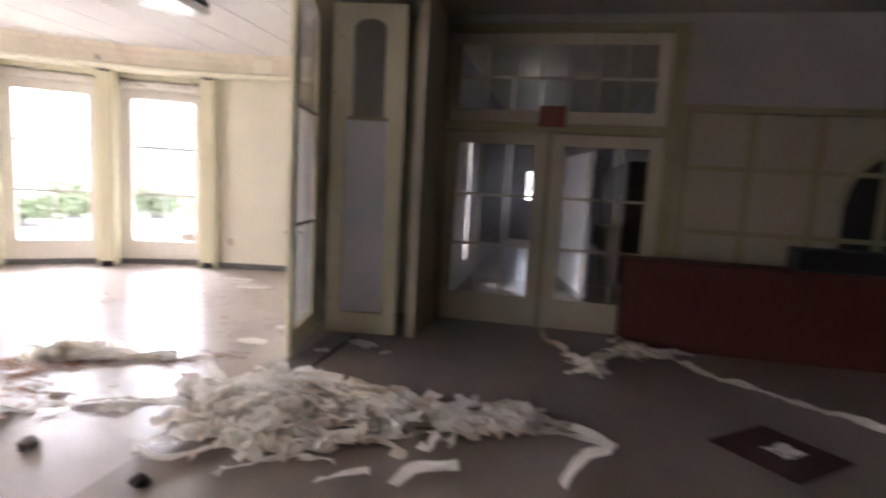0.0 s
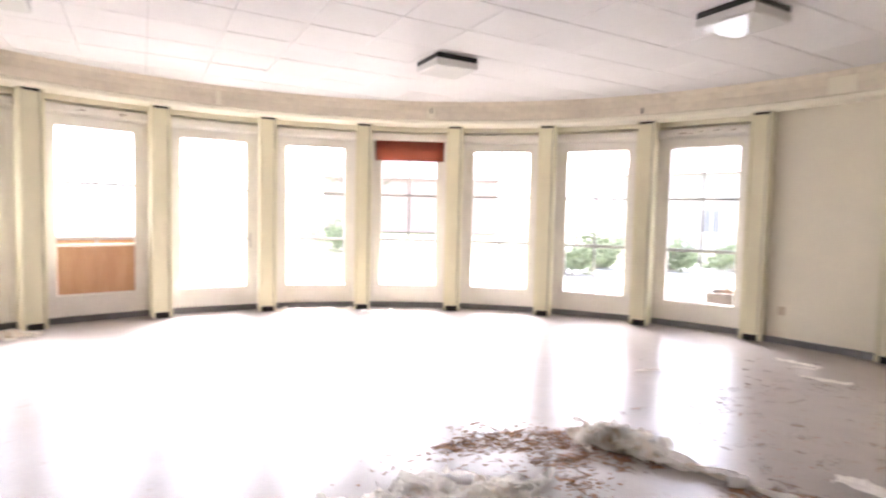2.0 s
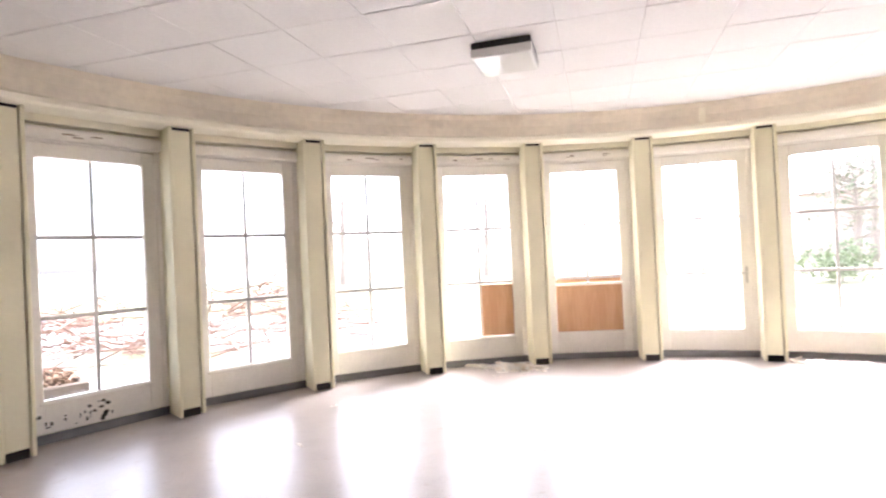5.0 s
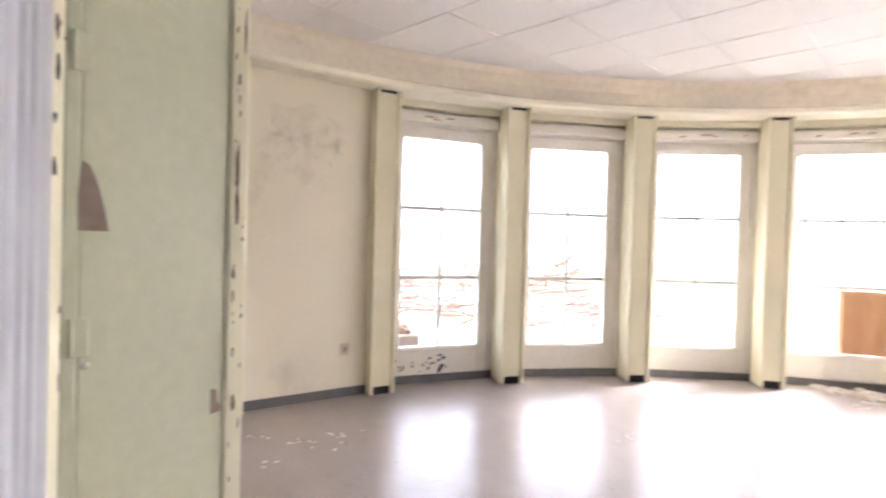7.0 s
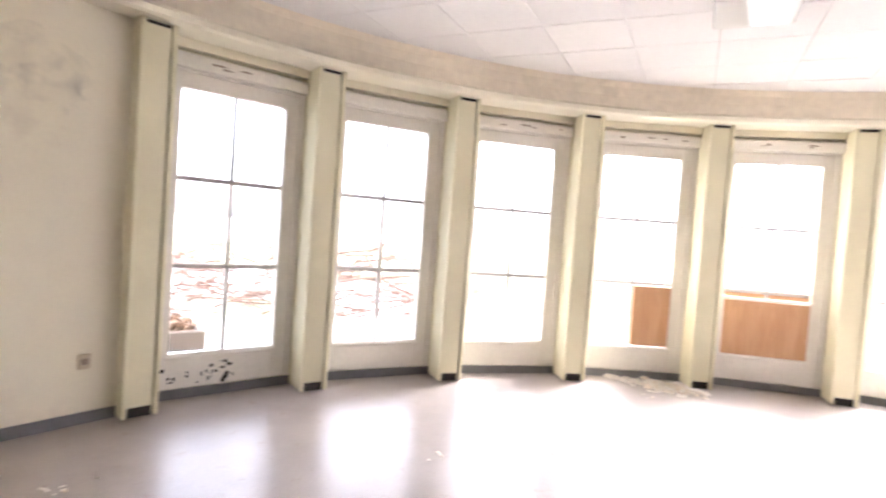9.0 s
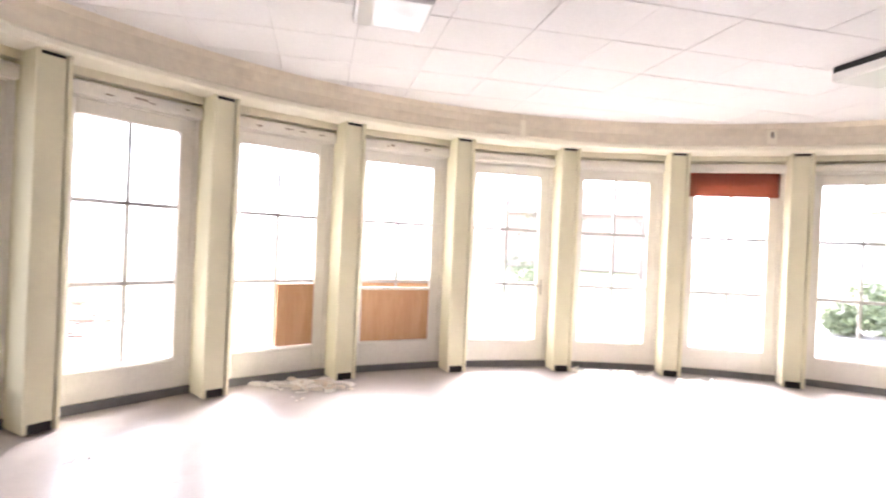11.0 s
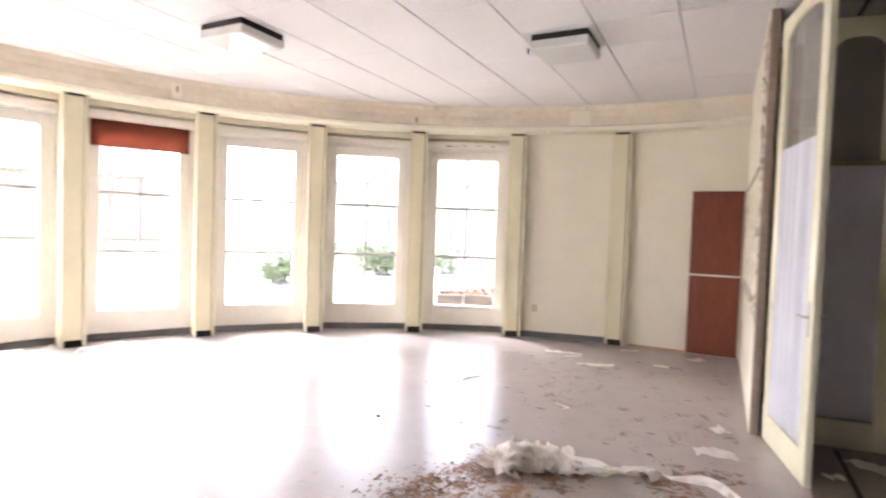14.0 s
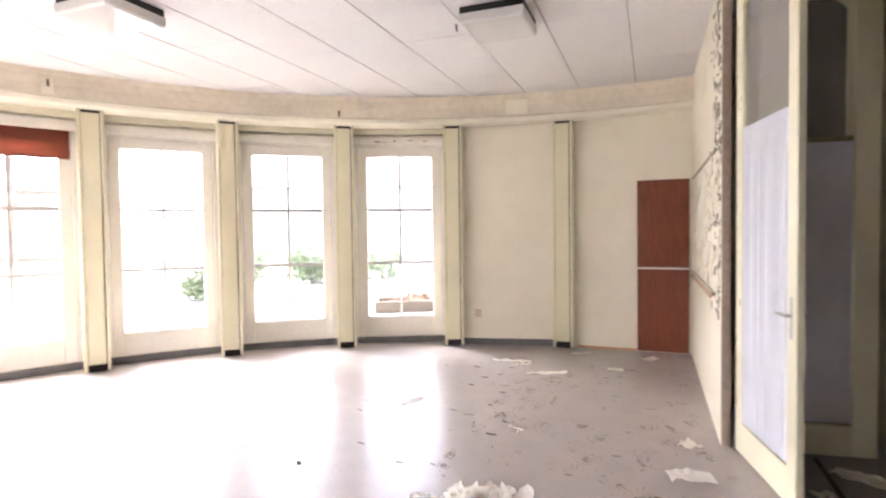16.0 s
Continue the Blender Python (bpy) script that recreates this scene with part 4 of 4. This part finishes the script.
# ---- litter ----
def ribbon(bm, rng, points, width, twist, lift, step=0.03):
    """A paper strip along a line of points: it rolls over slowly, bows across its width and creases here and there."""
    pts = [Vector((*p, 0)) if len(p) == 2 else Vector(p) for p in points]
    path = []
    for k in range(len(pts) - 1):
        p0, p1, p2, p3 = pts[max(k - 1, 0)], pts[k], pts[k + 1], pts[min(k + 2, len(pts) - 1)]
        n = max(2, int((p2 - p1).length / step))
        for j in range(n):
            u = j / n
            path.append(0.5 * (2 * p1 + (p2 - p0) * u + (2 * p0 - 5 * p1 + 4 * p2 - p3) * u * u + (3 * p1 - p0 - 3 * p2 + p3) * u ** 3))
    path.append(pts[-1])
    ph, spin, last, w = rng.uniform(-0.5, 0.5), 0.0, None, width
    wave, fold = rng.uniform(0, 6.28), rng.uniform(0.25, 0.5)
    for k, p in enumerate(path):
        t = (path[min(k + 1, len(path) - 1)] - path[max(k - 1, 0)]).normalized()
        side = Vector((-t.y, t.x, 0)).normalized()
        spin = 0.75 * spin + rng.gauss(0, twist * 0.35)
        ph += spin
        wave += fold
        tilt = 1.1 * math.sin(ph)
        s = side * math.cos(tilt) + Vector((0, 0, 1)) * math.sin(tilt)
        up = Vector((0, 0, 1)) * math.cos(tilt) - side * math.sin(tilt)
        crease = rng.gauss(0, 0.016) if rng.random() < 0.45 else 0.0
        c = p + Vector((0, 0, lift * (1.4 + 1.4 * math.sin(wave)) + width * 0.42 * abs(math.sin(tilt)) + 0.004))
        w = 0.7 * w + 0.3 * width * rng.uniform(0.7, 1.15)
        bow = 0.14 * width * math.sin(wave * 0.7) + crease
        e = [c + s * (w * q / 2) + up * (bow * (1 - q * q)) for q in (-1, -0.35, 0.35, 1)]
        for q in e:
            q.z = max(q.z, 0.003)
        cur = [bm.verts.new(q) for q in e]
        if last:
            for j in range(3):
                bm.faces.new((last[j], last[j + 1], cur[j + 1], cur[j]))
        last = cur


def crumple(bm, rng, x, y, rx, ry, h):
    """A crushed sheet over a mound: facets at odd tilts with a ragged rim."""
    sectors = max(9, int(60 * (rx + ry)))
    rings = max(3, int(28 * min(rx, ry)) + 2)
    rim = [rng.uniform(0.7, 1.05) for _ in range(sectors)]
    top = bm.verts.new((x, y, h * 0.9))
    last = None
    for k in range(1, rings + 1):
        q = k / rings
        cur = []
        for j in range(sectors):
            a = 6.2832 * (j + rng.uniform(-0.3, 0.3)) / sectors
            s = q * rim[j] * rng.uniform(0.93, 1.07)
            z = h * max(0.0, 1 - q * q) * rng.uniform(0.5, 1.05) if k < rings else 0.0
            cur.append(bm.verts.new((x + rx * s * math.cos(a), y + ry * s * math.sin(a), z + 0.003)))
        for j in range(sectors):
            n = (j + 1) % sectors
            if last is None:
                bm.faces.new((top, cur[j], cur[n]))
            else:
                bm.faces.new((last[j], cur[j], cur[n]))
                bm.faces.new((last[j], cur[n], last[n]))
        last = cur


def pile(name, label, mounds, strips, seed, width=0.10):
    """A heap of rumpled strips over mounds given as (x, y, rx, ry, height)."""
    rng = random.Random(seed)
    bm = bmesh.new()
    for x, y, rx, ry, h, count in mounds:
        for _ in range(count * 5 // 4):
            a, q = rng.uniform(0, 6.28), math.sqrt(rng.random())
            px_, py_ = q * math.cos(a), q * math.sin(a)
            head, line = rng.uniform(0, 6.28), []
            for k in range(rng.randint(4, 8)):
                top = max(0.0, 1 - px_ * px_ - py_ * py_)
                line.append((x + px_ * rx, y + py_ * ry, h * top * rng.uniform(0.35, 1.1)))
                head += rng.gauss(0, 1.0)
                stride = min(0.085, 0.35 * rx)
                px_ += stride * math.cos(head) / rx
                py_ += stride * math.sin(head) / ry
            ribbon(bm, rng, line, width * rng.uniform(0.7, 1.2), 0.8, 0.008)
        crumple(bm, rng, x, y, rx * 0.9, ry * 0.9, h * 0.55)
    for line in strips:
        ribbon(bm, rng, line, width * 0.8, 0.5, 0.006)
    ob = thing(name, pose(0, 0, 0), label, "paper heap", kind="stuff")
    part("strips", bm, PAPER, ob)
    return ob


pile("paper_heap", "large heap of rumpled off-white paper strips on the floor",
     ((1.50, -1.75, 0.44, 0.50, 0.07, 130), (1.62, -2.45, 0.30, 0.50, 0.035, 62), (1.75, -3.10, 0.19, 0.42, 0.025, 30), (1.15, -1.80, 0.27, 0.27, 0.035, 32)),
     (((1.7, -3.3), (1.62, -3.6), (1.55, -3.9), (1.4, -3.76), (1.2, -3.68), (1.02, -3.62)), ((1.94, -3.4), (1.73, -3.7), (1.6, -3.95)),
      ((0.78, -2.77), (0.95, -2.85), (1.07, -3.06)), ((0.67, -2.4), (0.78, -2.5), (0.87, -2.61)), ((0.61, -1.87), (0.75, -2.0), (0.88, -2.16)), ((0.9, -2.2), (0.9, -2.41)),
      ((0.8, -0.05), (0.95, -0.35), (1.15, -0.62), (1.3, -0.95), (1.3, -1.3), (1.35, -1.5))), 5, 0.08)
pile("paper_heap", "low heap of rumpled off-white paper strips with a trailing end",
     ((0.08, 0.02, 0.20, 0.10, 0.04, 40), (0.55, -0.02, 0.28, 0.10, 0.04, 50)), (((-0.25, 0.1), (-0.1, -0.02), (0.1, -0.08)),), 6, 0.075)
pile("paper_heap", "small clump of white paper strips among brown dirt",
     ((1.85, 0.32, 0.13, 0.11, 0.075, 34), (1.92, 0.16, 0.11, 0.12, 0.04, 18)),
     (((2.0, -0.2), (2.1, -0.45), (2.14, -0.76), (2.0, -0.92), (1.88, -1.05), (1.75, -1.2)),
      ((1.83, 0.25), (1.9, 0.1), (1.93, -0.05), (2.02, -0.2), (2.08, -0.4)), ((1.95, 0.28), (1.98, 0.1), (2.0, -0.1), (2.1, -0.3), (2.14, -0.5)), ((1.88, 0.15), (2.0, 0.02), (1.92, -0.12), (2.03, -0.3)),
      ((1.80, 0.05), (1.9, -0.1), (1.97, -0.28)), ((2.05, -0.36), (2.16, -0.40), (2.10, -0.50), (2.0, -0.46))), 7, 0.08)
pile("paper_ribbon", "long white paper ribbon trailing over the lobby floor",
     ((3.12, -3.9, 0.16, 0.14, 0.05, 8), (3.75, -4.35, 0.2, 0.14, 0.08, 8)),
     (((2.87, -3.68), (3.1, -3.85), (3.37, -3.99), (3.7, -4.3), (3.85, -4.5), (3.56, -4.71), (3.13, -4.98), (2.83, -5.39), (2.63, -5.57), (2.43, -5.82), (2.1, -6.3)),
      ((4.2, -3.42), (3.85, -3.5), (3.47, -3.69)), ((3.56, -4.74), (3.1, -5.05), (2.8, -5.45), (2.4, -5.9))), 8, 0.08)

CROCK = material("dark_rubble", (0.10, 0.085, 0.07), 0.9, grain=((20, 0.3),))
for k, (x, y, s) in enumerate(((0.58, -0.78, 0.06), (0.45, -1.58, 0.05), (2.10, 1.62, 0.016))):
    rng = random.Random(60 + k)
    bm = bmesh.new()
    bmesh.ops.create_icosphere(bm, subdivisions=2, radius=s)
    for v in bm.verts:
        v.co *= rng.uniform(0.75, 1.15)
        v.co.z = max(-s * 0.55, v.co.z * 0.7)
    o = thing("rubble_lump", pose(x, y, s * 0.5), "dark lump of rubble lying on the floor", "rubble", "rubble lumps")
    part("lump", bm, CROCK, o)


def scrap(x, y, w, l, yaw, seed):
    rng = random.Random(seed)
    bm = bmesh.new()
    n, m = 5, 8
    grid = [[bm.verts.new(((i / n - 0.5) * w + rng.gauss(0, 0.006), (j / m - 0.5) * l + rng.gauss(0, 0.006), 0.004 + abs(rng.gauss(0, 0.013)))) for j in range(m + 1)] for i in range(n + 1)]
    for i in range(n):
        for j in range(m):
            bm.faces.new((grid[i][j], grid[i + 1][j], grid[i + 1][j + 1], grid[i][j + 1]))
    o = thing("paper_scrap", pose(x, y, 0, 0, 0, yaw), "torn scrap of white paper on the floor", "paper", "paper scraps")
    part("sheet", bm, PAPER, o)


for k, (x, y, w, l, a) in enumerate(((2.72, -0.83, 0.15, 0.27, 10), (3.27, -0.85, 0.12, 0.12, 40), (5.29, -0.23, 0.1, 0.16, 0), (5.94, -0.58, 0.14, 0.2, 60), (5.36, 0.95, 0.08, 0.46, 4), (5.22, 0.80, 0.06, 0.2, 30),
                                     (4.93, 0.46, 0.08, 0.43, 16), (6.0, 0.22, 0.05, 0.25, 32), (3.04, -1.80, 0.16, 0.30, -35), (2.72, -1.52, 0.07, 0.12, 20), (2.85, -2.08, 0.05, 0.1, 60), (3.1, 3.8, 0.05, 0.35, -15),
                                     (2.78, 4.6, 0.08, 0.4, -30), (2.4, 4.95, 0.1, 0.3, 0), (1.15, -0.82, 0.16, 0.2, 20), (1.86, -4.98, 0.16, 0.2, 30), (3.58, 1.45, 0.03, 0.3, 70))):
    scrap(x, y, w, l, a, 100 + k)
pile("paper_heap", "line of white paper scraps below the windows", ((-2.7, 5.72, 0.38, 0.1, 0.010, 9), (-2.35, 5.7, 0.25, 0.08, 0.008, 5), (1.35, 6.05, 0.45, 0.1, 0.008, 12), (2.4, 5.6, 0.3, 0.08, 0.008, 5)), (), 12, 0.05)

# chips of white paint by the west wall
rng = random.Random(70)
bm = bmesh.new()
for k in range(60):
    cx, cy = rng.choice(((-5.74, 0.5), (-5.46, 0.63), (-5.32, 0.69), (-5.18, 0.83), (-5.41, 0.96), (-5.34, 1.14), (-5.2, 1.09), (-5.22, 0.27), (-3.83, 2.62), (-4.05, 3.8), (-2.63, 5.2), (1.0, 2.5), (2.0, 3.5), (0.3, 1.8), (3.2, 0.4)))
    torn(bm, rng, cx + rng.gauss(0, 0.05), cy + rng.gauss(0, 0.05), rng.uniform(0.012, 0.05), rng.uniform(0.012, 0.05), 0.004)
bm.transform(pose(0, 0, 0, -90))
bmesh.ops.recalc_face_normals(bm, faces=bm.faces)
o = thing("paint_chip_scatter", pose(0, 0, 0), "scattered white paint chips on the floor", "paint chips", kind="stuff")
part("chips", bm, PAPER, o)

# brown dirt: patchy trodden films, with crumbs and a few needles lying on them
SOILFILM = patchy(material("orange_brown_dirt_film", (0.33, 0.185, 0.105), 0.9, grain=((9, 0.3), (40, 0.3))), (7, 26), 0.97, 0.16)
DUST = patchy(material("brown_trodden_dust", (0.50, 0.33, 0.21), 0.55, grain=((9, 0.15), (50, 0.15))), (6, 30), 1.04, 0.26)


def blob_sheet(bm, rng, x, y, w, l, z, yaw, n=26):
    ring = []
    for k in range(n):
        a, q = 6.2832 * k / n, rng.uniform(0.65, 1.1)
        u, v = w * q * math.cos(a), l * q * math.sin(a)
        ring.append(bm.verts.new((x + u * math.cos(yaw) - v * math.sin(yaw), y + u * math.sin(yaw) + v * math.cos(yaw), z)))
    bm.faces.new(ring)


rng = random.Random(80)
bm = bmesh.new()
for k, (x, y, w, l) in enumerate(((1.15, 0.70, 0.34, 0.15), (1.52, 0.55, 0.30, 0.18), (0.85, 0.74, 0.20, 0.09), (1.3, 0.12, 0.2, 0.16), (1.12, -0.26, 0.16, 0.12), (1.72, 0.42, 0.2, 0.2), (1.78, 0.02, 0.26, 0.2), (1.98, -0.62, 0.26, 0.22), (2.3, -0.8, 0.2, 0.24), (1.45, 0.3, 0.2, 0.15))):
    blob_sheet(bm, rng, x, y, w, l, 0.0012 + 0.00015 * k, rng.uniform(-0.4, 0.4))
o = thing("dirt_film", pose(0, 0, 0), "orange-brown dirt trodden in patches on the floor", "dirt", kind="stuff")
part("film", bm, SOILFILM, o)

bm = bmesh.new()
for k in range(46):
    blob_sheet(bm, rng, rng.uniform(2.2, 5.0), rng.uniform(-1.0, 0.75), rng.uniform(0.06, 0.26), rng.uniform(0.03, 0.10), 0.0030 + 0.00004 * k, rng.uniform(-0.5, 0.9), 16)
o = thing("dust_smears", pose(0, 0, 0), "thin brown smears of dust trodden over the floor", "dust", kind="stuff")
part("smears", bm, DUST, o)

bm = bmesh.new()
SPOTS = [(rng.gauss(1.35, 0.42), rng.gauss(0.28, 0.36), rng.uniform(0.05, 0.17), 26) for _ in range(26)] + [(rng.uniform(2.3, 4.9), rng.uniform(-0.95, 0.7), rng.uniform(0.05, 0.25), 5) for _ in range(30)] + [(1.15, 0.72, 0.15, 150), (1.5, 0.58, 0.18, 150), (0.9, 0.72, 0.11, 90), (1.25, -0.08, 0.1, 80), (1.15, -0.3, 0.08, 60), (1.75, 0.2, 0.15, 80)]
for x, y, s, count in SPOTS:
    for _ in range(count):
        cx, cy = x + rng.gauss(0, s), y + rng.gauss(0, s * 0.6)
        if rng.random() < 0.25:
            torn(bm, rng, cx, cy, rng.uniform(0.03, 0.08), rng.uniform(0.002, 0.005), rng.uniform(0.003, 0.006), 5)
        else:
            torn(bm, rng, cx, cy, rng.uniform(0.005, 0.02), rng.uniform(0.004, 0.016), rng.uniform(0.003, 0.008), 6)
bm.transform(pose(0, 0, 0, -90))
bmesh.ops.recalc_face_normals(bm, faces=bm.faces)
o = thing("dirt_scatter", pose(0, 0, 0), "scattered orange-brown dirt and dry leaf crumbs on the floor", "dirt", kind="stuff")
part("crumbs", bm, SOIL, o)

# dark scuffs and splinters
SCUFF = material("dark_splinters", (0.20, 0.14, 0.10), 0.8)
rng = random.Random(91)
bm = bmesh.new()
for k in range(60):
    torn(bm, rng, rng.uniform(2.2, 5.6), rng.uniform(-0.9, 1.9), rng.uniform(0.006, 0.02), rng.uniform(0.03, 0.13) * rng.choice((0.3, 1)), rng.uniform(0.002, 0.005), 6)
bm.transform(pose(0, 0, 0, -90))
bmesh.ops.recalc_face_normals(bm, faces=bm.faces)
o = thing("splinter_scatter", pose(0, 0, 0), "dark wood splinters and scuffs strewn on the floor", "splinters", kind="stuff")
part("splinters", bm, SCUFF, o)

# a grey-brown damp stain on the west wall
STAIN = patchy(material("damp_stain", (0.50, 0.40, 0.30), 0.8, grain=((5, 0.1), (30, 0.1))), (3, 9), 0.85, 3.0)
rng = random.Random(97)
bm = bmesh.new()
for k, (u, z, w, h) in enumerate(((-0.05, 2.52, 0.42, 0.22), (-0.3, 2.33, 0.2, 0.16), (0.12, 2.36, 0.2, 0.2))):
    blob_sheet(bm, rng, u, z, w, h, 0.002 + 0.0005 * k, rng.uniform(-0.3, 0.3), 30)
bm.transform(pose(0, 0, 0, 90))
w = thing("wall_stain", bay(1, R_BLANK), "faint grey-brown damp stain on the cream wall", "stain", kind="structure")
part("stain", bm, STAIN, w)
